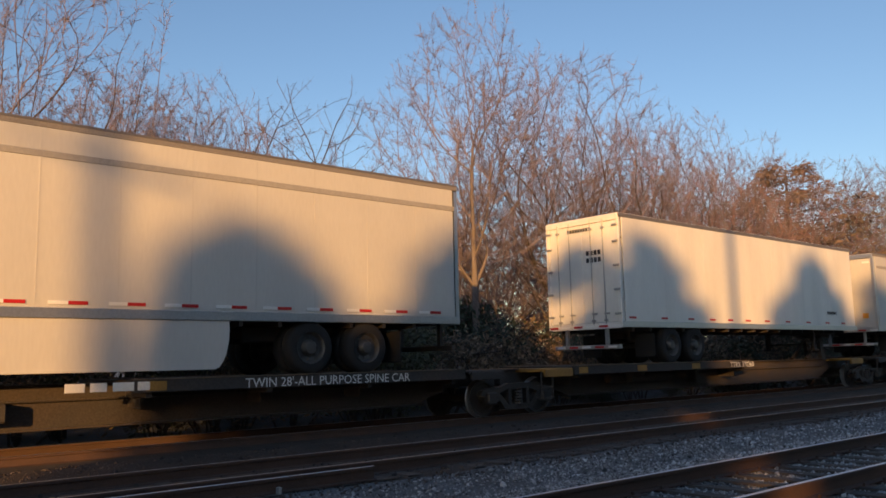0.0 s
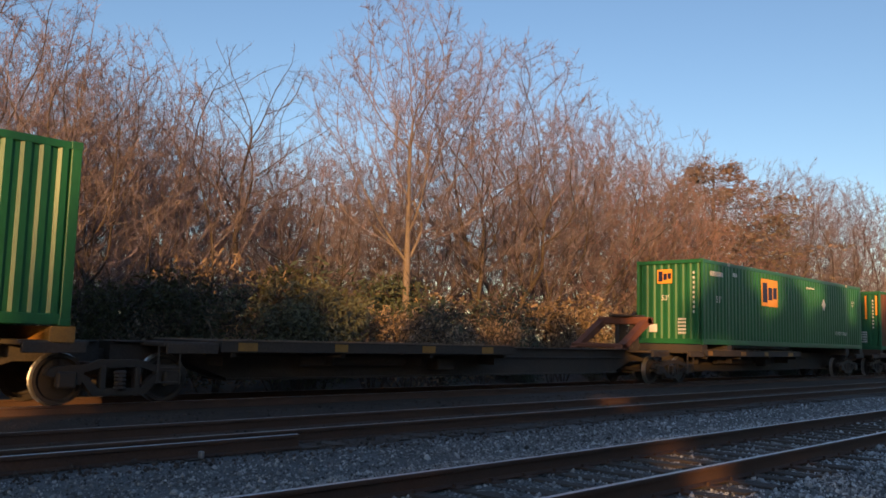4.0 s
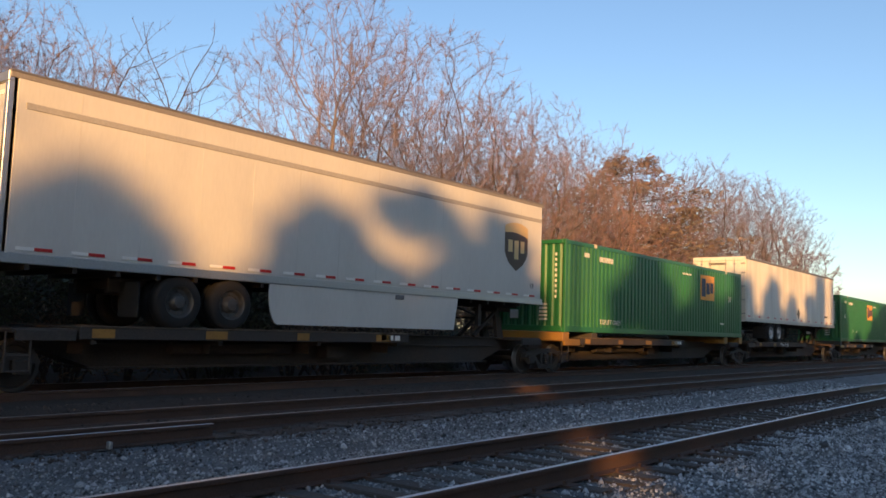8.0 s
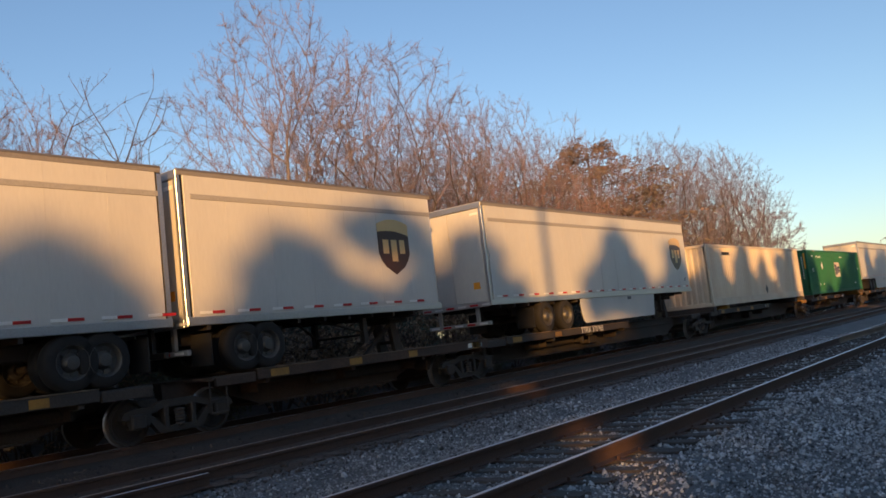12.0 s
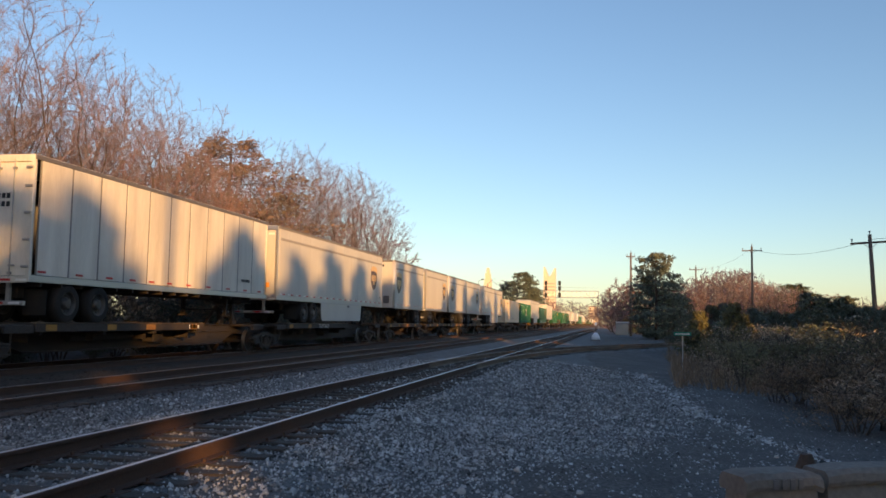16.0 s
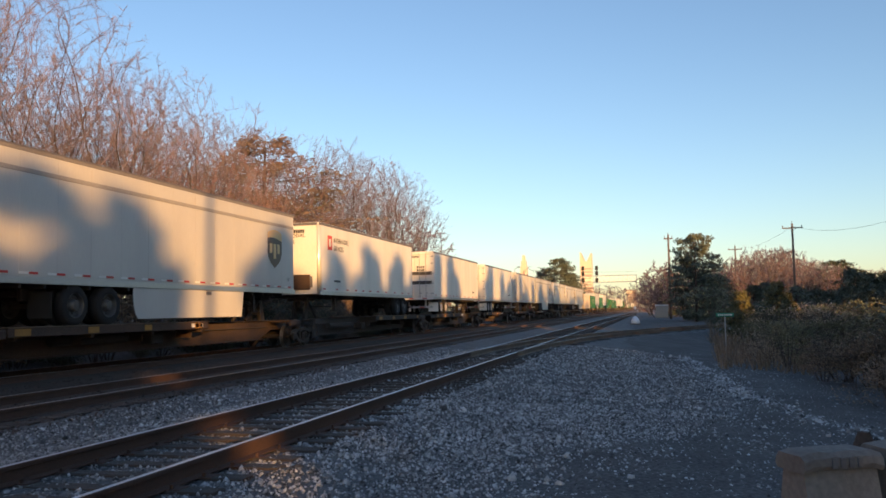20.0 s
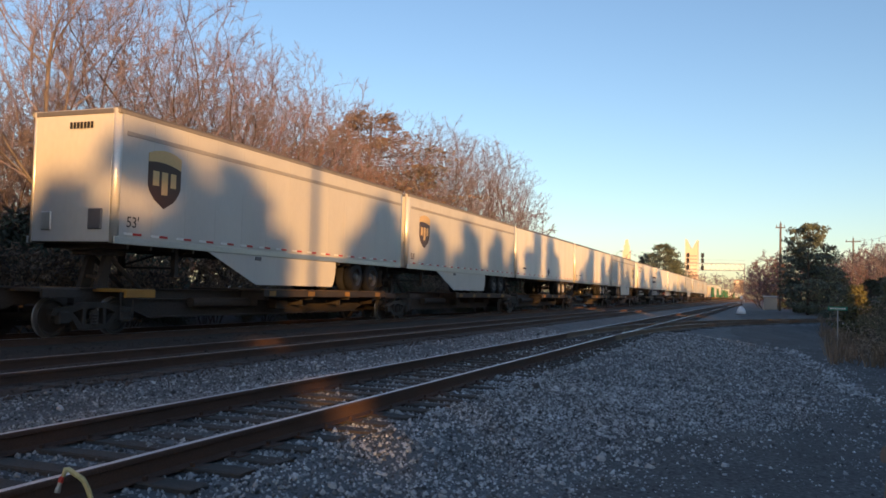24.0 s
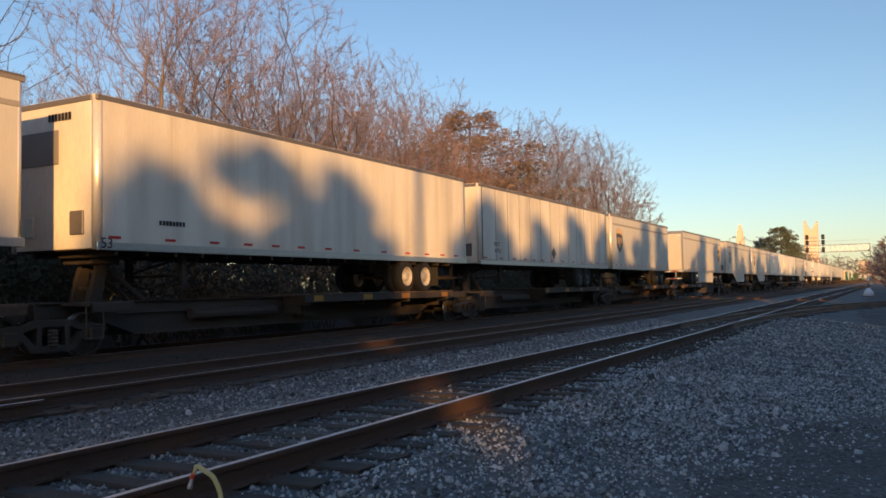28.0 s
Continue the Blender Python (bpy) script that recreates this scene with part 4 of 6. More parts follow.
PARCEL_R = "pale grey parcel trailer with a brown shield at its front end"
PARCEL_L = "pale grey parcel trailer with a brown shield beside its nose"
GRN = "green corrugated 53-foot container with an orange square sign"
WHT = "white box trailer with rear doors and red marker tape"
CAR = "black spine car with worn yellow patches under a trailer"
CARC = "dirty black spine car platform under a container"
T = build_trailer
C = container
LOADS = [
    # s0, s1, load, how it is built, car lettering
    (18.2, 32.6, "R", lambda a, b: T(a, b, "R", "plain", "white box trailer with hinged rear doors, lit by low sun", axle=(2.3, 3.5), fleet53=False, tape="red"), "TTRX 370260"),
    (-3.8, 12.4, "L", lambda a, b: T(a, b, "L", "parcel", PARCEL_L, skirt=True, logo=True), "TWIN 28'-ALL PURPOSE SPINE CAR"),
    (-22.4, -6.4, "C", lambda a, b: C(a, b, DULLGREEN, "green corrugated container with a rust stained end section", 7.05, rusty=True, sign_z=1.08, left53=None, right53=(14.75, 1.5), tag=(2.25, 0.68)), ""),
    (-41.55, -25.35, "C", lambda a, b: C(a, b, GREEN, GRN, 4.75, placard=11.3, right53=(14.85, 2.0), toplift=(12.6, 0.60), swapped=True), "TTAX 753492"),
    (-79.2, -63.0, "C", lambda a, b: C(a, b, GREEN, GRN, 7.45), ""),
    (-96.9, -80.7, "R", lambda a, b: T(a, b, "R", "old", "weathered white box trailer with a small hazard diamond on its side", axle=(3.9, 5.2), white_rim=True, fleet53=False, tape="red"), "TTAX 353278"),
    (-113.75, -97.55, "C", lambda a, b: C(a, b, GREEN, GRN, 11.2, left53=None, toplift=(2.3, 0.30)), ""),
    (-131.2, -115.1, "R", lambda a, b: T(a, b, "R", "parcel", PARCEL_R, skirt=True, logo=True, axle=(3.4, 4.6)), ""),
    (-147.95, -131.75, "C", lambda a, b: C(a, b, DULLGREEN, GRN.replace("an orange", "a cream"), 7.35, placard=3.70, sign_z=1.09, board=TAN, right53=(14.95, 1.5), code="EMHU 260840", tag=(2.35, 0.58)), ""),
    (-166.5, -150.2, "C", lambda a, b: C(a, b, TAN, "cream corrugated container, unmarked but for small letters", None, words=False, placard=8.75), ""),
    (-185.1, -169.1, "R", lambda a, b: T(a, b, "R", "parcel", PARCEL_R, skirt=True, logo=True, axle=(3.2, 4.5)), "TTRX 370985"),
    (-195.6, -187.5, "R", lambda a, b: T(a, b, "R", "parcel", "short pale grey parcel trailer with a brown shield", logo=True, axle=(1.4, 2.0), fleet53=False), ""),
    (-204.1, -195.9, "L", lambda a, b: T(a, b, "L", "parcel", "short pale grey parcel trailer with a brown shield", logo=True, axle=(1.4, 2.0), fleet53=False), ""),
    (-213.2, -205.1, "R", lambda a, b: T(a, b, "R", "parcel", "short pale grey parcel trailer with a brown shield", logo=True, axle=(1.4, 2.0), fleet53=False), ""),
    (-222.3, -214.1, "L", lambda a, b: T(a, b, "L", "parcel", "short pale grey parcel trailer with a brown shield", logo=True, axle=(1.4, 2.0), fleet53=False), ""),
    (-241.4, -225.2, "R", lambda a, b: T(a, b, "R", "parcel", PARCEL_R, skirt=True, logo=True, axle=(3.4, 4.6)), "TTAX 554120"),
    (-256.4, -242.4, "R", lambda a, b: T(a, b, "R", "panel", "weathered white panelled trailer with hinged rear doors", axle=(1.6, 2.9), fleet53=False, tape="red"), ""),
    (-273.2, -259.2, "R", lambda a, b: T(a, b, "R", "plain", "white box trailer with white wheels and mudflaps", axle=(1.6, 2.8), white_rim=True, flaps=True, fleet53=False, tape="red"), ""),
    (-290.3, -276.2, "R", lambda a, b: T(a, b, "R", "plain", "white box trailer with grey bands across its doors", axle=(2.0, 3.3), white_rim=True, flaps=True, fleet53=False, tape="red"), ""),
    (-309.4, -295.3, "L", lambda a, b: T(a, b, "L", "plain", "white trailer lettered for intermodal services by its nose", axle=(1.6, 2.9), fleet53=False, tape="red"), ""),
    (-328.0, -312.0, "R", lambda a, b: T(a, b, "R", "parcel", PARCEL_R, skirt=True, logo=True, axle=(3.2, 4.5)), ""),
    (-345.7, -329.6, "L", lambda a, b: T(a, b, "L", "plain", "clean white 53-foot trailer with white wheels", axle=(3.1, 4.4), white_rim=True, tape="red"), ""),
    (-362.8, -346.5, "L", lambda a, b: T(a, b, "L", "plain", "white 53-foot trailer with a dark diamond placard frame", axle=(3.3, 4.6), white_rim=True, fleet53=False, tape="red"), ""),
    (-379.3, -363.2, "L", lambda a, b: T(a, b, "L", "parcel", PARCEL_L, skirt=True, logo=True), ""),
    (-396.0, -379.9, "L", lambda a, b: T(a, b, "L", "parcel", PARCEL_L, skirt=True, logo=True), ""),
    (-415.3, -399.2, "R", lambda a, b: T(a, b, "R", "parcel", PARCEL_R, skirt=True, logo=True, axle=(3.4, 4.6)), "TTAX 554791"),
    (-433.7, -420.1, "L", lambda a, b: T(a, b, "L", "parcel", "pale grey parcel trailer with a brown shield, without skirts", logo=True, axle=(2.0, 3.3), fleet53=False), ""),
    (-450.8, -434.6, "L", lambda a, b: T(a, b, "L", "panel", "weathered white trailer of tall riveted side panels", axle=(3.4, 4.6), fleet53=False, tape="red"), ""),
    (-468.2, -452.0, "L", lambda a, b: T(a, b, "L", "old", "white 53-foot trailer with patched side and white wheels", axle=(3.0, 4.2), white_rim=True, fleet53=False, tape="red"), ""),
    (-485.9, -469.7, "R", lambda a, b: T(a, b, "R", "parcel", PARCEL_R, skirt=True, logo=True), ""),
]
AHEAD = "UWGGUWTUGWGUWGTWU"
x = 34.6
for ch in AHEAD:
    n = 16.1
    if ch == "U":
        LOADS.append((x, x + n, "R", lambda a, b: T(a, b, "R", "parcel", PARCEL_R, skirt=True, logo=True, lite=True), ""))
    elif ch == "W":
        LOADS.append((x, x + n, "R", lambda a, b: T(a, b, "R", "plain", WHT, fleet53=False, tape="red", lite=True), ""))
    elif ch == "G":
        LOADS.append((x, x + n, "C", lambda a, b: C(a, b, GREEN, GRN, 8.3), ""))
    else:
        LOADS.append((x, x + n, "C", lambda a, b: C(a, b, TAN, "cream corrugated container on the train", None, words=False), ""))
    x += n + 1.7

# where the trucks between the cars stand
SPANS = sorted([(a, b, load) for a, b, load, _, _ in LOADS] + [(-61.0, -45.2, "N")])
JOINT = {18.2: 14.4, -22.4: -24.4, -41.55: -43.2, -222.3: -224.8, -396.0: -396.2, -433.7: -434.0}
COUPLED = (-22.4, -222.3)
for k, (a, b, load) in enumerate(SPANS):
    if a not in JOINT:
        JOINT[a] = a - 0.85 if not k else max((a + SPANS[k - 1][1]) / 2, a - 1.6)
CAR_ENDS = {a: (JOINT[a], JOINT[SPANS[k + 1][0]] if k + 1 < len(SPANS) else b + 0.85) for k, (a, b, _) in enumerate(SPANS)}
for i, (a, b, load, build, words) in enumerate(LOADS):
    ob = ride(build(a, b))
    ob["lead"] = i
    ride(spine_car(a, b, load, words, CARC if load == "C" else CAR, i + 1, CAR_ENDS[a], (a in COUPLED, CAR_ENDS[a][1] in [JOINT[q] for q in COUPLED])))
ride(spine_car(-61.0, -45.2, "N", "", "empty black spine car with a raised rusty hitch", 50, CAR_ENDS[-61.0]))
BY_S = {round(o["s"], 1): o for o in TRAIN if not o.name.startswith("spine")}
CARS = {round(o["s"], 1): o for o in TRAIN if o.name.startswith("spine")}
# marks of single cars and trailers
for words, xx in (("370260", 9.12), ("2-28/157", 12.0)):
    lettering(words, 0.33, CHALK, CARS[-22.4], on_side(xx, 0.875, -1.318), "white painted car number")
for xx, ww in ((7.95, 0.30), (8.33, 0.26), (8.68, 0.34), (9.08, 0.2)):
    part("emblem_block", Geo().box(xx, xx + ww, -1.318, -1.311, 0.93, 1.07, 0.002), CHALK, CARS[-3.8], "worn white emblem block")
lettering("53", 0.2, CHALK, CARS[-415.3], on_side(3.9, 0.92, -1.32), "white painted mark")
for s in (-22.4, -147.9):
    part("placard", Geo().prism([(0, -0.27), (0.27, 0), (0, 0.27), (-0.27, 0)], -0.006, 0), CHALK, BY_S[s], "white diamond placard", at=pose(-0.006, 0.78, 2.05, 0, 0, -90))
    for yy, z0, z1 in ((-0.62, 1.55, 2.75), (-1.12, 1.75, 2.75)):
        part("warning_stripe", Geo().box(-0.012, -0.004, yy - 0.045, yy + 0.045, z0, z1), ORANGE, BY_S[s], "orange upright warning stripe")
ob = BY_S[-468.2]
lettering("53", 0.30, INK, ob, on_side(0.10, 1.02, -NEAR - 0.02), "black painted length mark")
ob = BY_S[-309.4]
lettering("INTERMODAL", 0.30, INK, ob, on_side(1.55, 3.30), "slanting black painted words")
lettering("SERVICES", 0.30, INK, ob, on_side(1.55, 2.95), "slanting black painted words")
part("logo_block", Geo().box(0, 0.5, 0, 0.62, 0, 0.005), REDSIGN, ob, "red square emblem", at=on_side(0.85, 2.95))
part("logo_ring", Geo().box(0.12, 0.38, 0.14, 0.48, 0.0052, 0.009), CHALK, ob, at=on_side(0.85, 2.95))
lettering("INTERMODAL", 0.22, INK, ob, on_end(0.75, 3.45), "black painted words on the nose")
lettering("SERVICES", 0.22, INK, ob, on_end(0.75, 3.18), "black painted words on the nose")
part("vent_box", Geo().box(-0.05, 0.03, -0.85, -0.1, 1.2, 1.85, 0.02), CARBROWN, ob, "brown vent panels on the nose")
ob = BY_S[-290.3]
for z in (1.95, 2.55):
    part("door_stripe", Geo().box(0.016, 0.032, -1.15, 1.15, z, z + 0.22), DARKRIM, ob, "grey band across the doors")
for s, xx, zz in ((-96.9, 8.53, 1.62), (-362.8, 8.2, 1.55), (-450.8, 7.85, 1.60)):
    part("placard", Geo().prism([(0, -0.30), (0.30, 0), (0, 0.30), (-0.30, 0)], -0.006, 0), DARKRIM, BY_S[s], "grey diamond placard frame", at=pose(xx, -NEAR - 0.006, zz))
ob = BY_S[-450.8]
lettering("MECZ", 0.22, INK, ob, on_side(1.25, 1.72), "black painted fleet code")
lettering("467532", 0.22, INK, ob, on_side(1.25, 1.46), "black painted fleet number")
ob = BY_S[-468.2]
part("nose_sign", Geo().box(-0.004, 0.02, -0.2, 0.95, 2.75, 3.45, 0.01), SEAM, ob, "grey framed notice board on the nose")


# ---- plants ----
def limbs(rng, height, spec):
    """Nodes of a bare tree: each point of the crown joins the limb that reaches it with the least bend and length."""
    top = 4000
    pos, way, run = np.zeros((top, 3)), np.zeros((top, 3)), np.zeros(top)
    up, n = [-1], 1
    pos[0], way[0] = (0, 0, -0.3), (0, 0, 1)
    rx, cz, rz = (q * height for q in spec["env"])
    fork = spec["clear"] * height

    def join(i, p, parts):
        nonlocal n
        v = p - pos[i]
        d = float(np.linalg.norm(v))
        c = pos[i] + way[i] * d * 0.12
        last = i
        for q in range(1, parts + 1):
            u = q / parts
            w = (1 - u) ** 2 * pos[i] + 2 * u * (1 - u) * c + u * u * p
            e = w - pos[last]
            m = float(np.linalg.norm(e)) or 1e-6
            pos[n], way[n], run[n] = w, e / m, run[last] + m
            up.append(last)
            last = n
            n += 1
        return last

    # stems
    for k in range(spec["stems"]):
        a = rng.uniform(0, 6.28)
        lean = spec["lean"] * height * (1 if spec["stems"] > 1 else 0.25)
        at = 0
        steps_up = max(2, int(fork / 0.9))
        goal = np.array((math.cos(a) * lean, math.sin(a) * lean, fork * rng.uniform(0.9, 1.15)))
        for q in range(1, steps_up + 1):
            at = join(at, goal * (q / steps_up) ** np.array((1.3, 1.3, 1.0)) + rng.normal(0, 0.035, 3), 1)
        if spec["leader"]:
            for q in range(1, 8):
                at = join(at, np.array((goal[0] * (1 + q * 0.05), goal[1] * (1 + q * 0.05), fork + (cz + rz * 0.8 - fork) * q / 7)) + rng.normal(0, 0.08, 3), 1)
    # points of the crown, denser towards its skin
    pts = []
    low = spec["low"] * height
    while len(pts) < spec["points"]:
        v = rng.normal(0, 1, 3)
        v /= np.linalg.norm(v)
        lump = 1 + 0.30 * noise.noise((v[0] * 1.9 + spec["off"], v[1] * 1.9, v[2] * 1.9)) + 0.12 * noise.noise((v[0] * 5, v[1] * 5 + spec["off"], v[2] * 5))
        p = v * np.array((rx, rx, rz)) * lump * rng.uniform(0, 1) ** (1 / 3.1) + (0, 0, cz)
        if p[2] > low:
            pts.append(p)
    pts = np.array(pts)
    base = np.array((0, 0, fork * 0.9))
    order = np.argsort(np.linalg.norm(pts - base, axis=1) * rng.uniform(0.93, 1.07, len(pts)))
    for p in pts[order]:
        v = p - pos[:n]
        d = np.linalg.norm(v, axis=1) + 1e-6
        bend = 1 - (v * way[:n]).sum(1) / d
        cost = d * (1 + 0.7 * bend + 0.6 * np.clip(-v[:, 2] / d, 0, 1)) + spec["fan"] * run[:n]
        cost[pos[:n, 2] < fork * 0.7] += 40
        i = int(np.argmin(cost))
        if n < top - 6:
            join(i, p, max(1, min(3, int(d[i] / 0.5))))
    pos = pos[:n]
    # draw the limbs straight: every node moves towards the line from its parent to its main child
    heir, size = np.zeros(n, int) - 1, np.ones(n)
    for i in range(n - 1, 0, -1):
        size[up[i]] += size[i]
        if heir[up[i]] < 0 or size[i] > size[heir[up[i]]]:
            heir[up[i]] = i
    inner = np.array([i for i in range(1, n) if heir[i] > 0])
    above = np.array(up)
    for _ in range(3):
        pos[inner] = pos[inner] * 0.35 + 0.325 * (pos[above[inner]] + pos[heir[inner]])
    way = pos - pos[np.maximum(above, 0)]
    way[0] = (0, 0, 1)
    way /= np.linalg.norm(way, axis=1)[:, None] + 1e-9
    return pos, way, up


SPECS = {
    "grand": dict(env=(0.27, 0.64, 0.37), clear=0.33, low=0.33, stems=1, lean=0.02, leader=True, points=1500, twigs=8, tip=0.0075, long=0.46, fan=0.24, limb=0.0046, outer=10),
    "tall": dict(env=(0.29, 0.60, 0.41), clear=0.26, low=0.26, stems=2, lean=0.05, leader=True, points=1500, twigs=8, tip=0.0075, long=0.44, fan=0.15, limb=0.0046, outer=10),
    "spreading": dict(env=(0.40, 0.57, 0.43), clear=0.20, low=0.16, stems=2, lean=0.06, leader=False, points=1750, twigs=8, tip=0.0075, long=0.44, fan=0.12, limb=0.005, outer=10),
    "thicket": dict(env=(0.36, 0.53, 0.47), clear=0.12, low=0.08, stems=4, lean=0.12, leader=False, points=1600, twigs=9, tip=0.008, long=0.42, fan=0.12, limb=0.005, outer=10),
    "stag": dict(env=(0.26, 0.70, 0.30), clear=0.42, low=0.45, stems=1, lean=0.10, leader=False, points=260, twigs=3, tip=0.008, long=0.45, fan=0.12, limb=0.009, outer=6),
    "far": dict(env=(0.42, 0.53, 0.48), clear=0.08, low=0.04, stems=4, lean=0.12, leader=False, points=300, twigs=11, tip=0.03, long=0.6, fan=0.1, limb=0.012, outer=40),
}


def bare_tree(kind, seed, height, bark, twig, label, name="bare_tree"):
    spec = dict(SPECS[kind], off=seed * 1.7)
    rng = np.random.RandomState(seed)
    pos, way, up = limbs(rng, height, spec)
    n = len(pos)
    load, kids = np.zeros(n), [[] for _ in range(n)]
    for i in range(n - 1, 0, -1):
        load[i] = max(load[i], 1.0)
        load[up[i]] += load[i]
        kids[up[i]].append(i)
    thick = spec["limb"] * load ** 0.53
    thick *= min(1.0, height * 0.0155 / thick[0])
    a, b = Geo(), Geo()
    heads = [(0, None)]
    while heads:
        i, parent = heads.pop()
        chain = [] if parent is None else [parent]
        while True:
            chain.append(i)
            if not kids[i]:
                break
            ahead = max(kids[i], key=lambda j: load[j])
            heads += [(j, i) for j in kids[i] if j != ahead]
            i = ahead
        rad = [float(thick[j]) for j in chain]
        if parent is not None:
            rad[0] = rad[1]
        big = max(rad)
        (a if big > 0.03 else b).tube([pos[j] for j in chain], rad, 8 if big > 0.1 else (5 if big > 0.03 else 3), parent is None)
    # fine twigs along the outer limbs, turned up and outwards
    for i in range(1, n):
        if load[i] > spec["outer"]:
            continue
        for _ in range(spec["twigs"] + (3 if not kids[i] else 0)):
            d = Vector(way[i]) * 0.55 + Vector(rng.normal(0, 0.55, 3)) + Vector((0, 0, 0.16))
            d.normalize()
            ln = spec["long"] * rng.uniform(0.35, 1.0)
            p = Vector(pos[up[i]]).lerp(Vector(pos[i]), rng.uniform(0, 1))
            e = d.cross(Vector(rng.normal(0, 1, 3))).normalized() * spec["tip"]
            k = len(b.v)
            b.v += [tuple(p + e), tuple(p - e), tuple(p + d * ln + Vector((0, 0, 0.12 * ln)))]
            b.f.append((k, k + 1, k + 2))
    root = thing(name, pose(0, 0, 0), label, "tree", "bare trees behind the train")
    tr = new("trunk", a.mesh("trunk", bark, True))
    cr = new("crown", b.mesh("crown", twig))
    tr.parent = cr.parent = root
    return root, max(v[2] for v in b.v)


def leaf_cloud(g, rnd, centre, radii, n, size, hollow=0.35):
    """Small folded leaves spread through an uneven ball."""
    cx, cy, cz = centre
    for _ in range(n):
        while True:
            x, y, z = rnd.uniform(-1, 1), rnd.uniform(-1, 1), rnd.uniform(-1, 1)
            q = x * x + y * y + z * z
            if hollow < q < 1:
                break
        k = 1 + 0.35 * noise.noise((cx + x * 1.7, cy + y * 1.7, cz + z * 1.7))
        p = Vector((cx + x * radii[0] * k, cy + y * radii[1] * k, cz + z * radii[2] * k))
        d = Vector((rnd.gauss(0, 1), rnd.gauss(0, 1), rnd.gauss(0, 1))).normalized()
        e = d.orthogonal().normalized() * size * rnd.uniform(0.25, 0.4)
        d = d * size * rnd.uniform(0.6, 1.2)
        up = d.cross(e).normalized() * size * 0.12
        i = len(g.v)
        g.v += [tuple(p - d), tuple(p + e + up), tuple(p + d), tuple(p - e + up)]
        g.f += [(i, i + 1, i + 2), (i, i + 2, i + 3)]


def bush(seed, w, h, leaf, label, n=1500, size=0.10, name="bush", category="bush", twigs=True):
    rnd = random.Random(seed)
    g, t = Geo(), Geo()
    for k in range(9):
        c = (rnd.uniform(-w, w) * 0.55, rnd.uniform(-w, w) * 0.4, h * rnd.uniform(0.18, 0.78))
        r = rnd.uniform(0.30, 0.5)
        leaf_cloud(g, rnd, c, (w * r, w * r * 0.8, h * r * 0.62), n // 9, size, 0.12)
        t.tube([(c[0] * 0.15, c[1] * 0.15, -0.2), (c[0] * 0.6, c[1] * 0.6, c[2] * 0.5), c], [0.03, 0.02, 0.008], 4)
        for _ in range(10 if twigs else 4):
            e = (c[0] + rnd.gauss(0, w * 0.22), c[1] + rnd.gauss(0, w * 0.2), min(c[2] + abs(rnd.gauss(0, h * 0.2)), h * 1.05))
            t.tube([c, e], [0.012, 0.005], 3, False)
    root = thing(name, pose(0, 0, 0), label, category)
    a, b = new("foliage", g.mesh("foliage", leaf)), new("stalk", t.mesh("stalk", DARKBARK))
    a.parent = b.parent = root
    return root, max(v[2] for v in g.v)


def conifer(seed, height, width, leaf, label, whorls=16, size=0.22, clear=0.12, cone=1.0, dens=55, name="conifer"):
    rnd = random.Random(seed)
    g, t = Geo(), Geo()
    t.tube([(0, 0, -0.3), (0.03 * height * rnd.uniform(-1, 1), 0, height * 0.5), (0, 0, height * 0.97)], [height * 0.018, height * 0.013, 0.03], 8)
    for i in range(whorls):
        u = clear + (1 - clear) * (i + 0.4) / whorls
        reach = width / 2 * (min(1, (1 - u) ** cone * 1.25 + 0.10)) * min(1, 0.55 + u * 2) * (0.75 + 0.5 * rnd.random())
        for k in range(7):
            a = rnd.uniform(0, 2 * math.pi)
            tip = Vector((math.cos(a) * reach, math.sin(a) * reach, height * u + reach * rnd.uniform(-0.10, 0.25)))
            t.tube([(0, 0, height * u), tuple(tip)], [0.03, 0.008], 4, False)
            for s in (0.45, 0.8, 1.0):
                c = Vector((0, 0, height * u)).lerp(tip, s)
                leaf_cloud(g, rnd, c, (reach * 0.28 + 0.1, reach * 0.28 + 0.1, height * 0.028 + 0.08), max(6, int(dens * s / 3)), size, 0.0)
    root = thing(name, pose(0, 0, 0), label, "tree")
    a, b = new("foliage", g.mesh("foliage", leaf)), new("trunk", t.mesh("trunk", DARKBARK, True))
    a.parent = b.parent = root
    return root, height


def place(proto, x, y, height, turn=0.0, lean=0.0, z=None, wide=1.0, first=None):
    """A copy of a plant, scaled to a height, standing on the ground."""
    root, h = proto
    s = height / h
    ob = copy_thing(root, pose(x, y, ground_z(x, y) - 0.03 if z is None else z, lean, 0, turn))
    ob.scale = (s * wide, s * wide, s)
    return ob


USED = []


def proto(made):
    USED.append(made[0])
    return made


BARE = "bare grey-brown tree in low sun, fine leafless twigs"
RED = "bare tree with dense reddish budding twigs in low sun"
TALLS = [proto(bare_tree("grand", 5, 16, BARK, TWIG, "tall bare tree with a pale sunlit trunk")), proto(bare_tree("tall", 8, 16, DARKBARK, TWIG, BARE))]
SPREADS = [proto(bare_tree("spreading", s, 14, DARKBARK if s % 2 else BARK, TWIG, BARE)) for s in (11, 12, 13)]
THICKS = [proto(bare_tree("thicket", s, 12, DARKBARK, TWIG if s % 2 else BUDTWIG, BARE if s % 2 else RED)) for s in (21, 22, 23)]
FARS = [proto(bare_tree("far", s, 12, DARKBARK, BUDTWIG if s % 2 else TWIG, "far bare tree with reddish twigs in low sun")) for s in (61, 62, 63)]
STAG = proto(bare_tree("stag", 31, 14, DARKBARK, DARKBARK, "dark forked half-dead tree with few stout branches"))
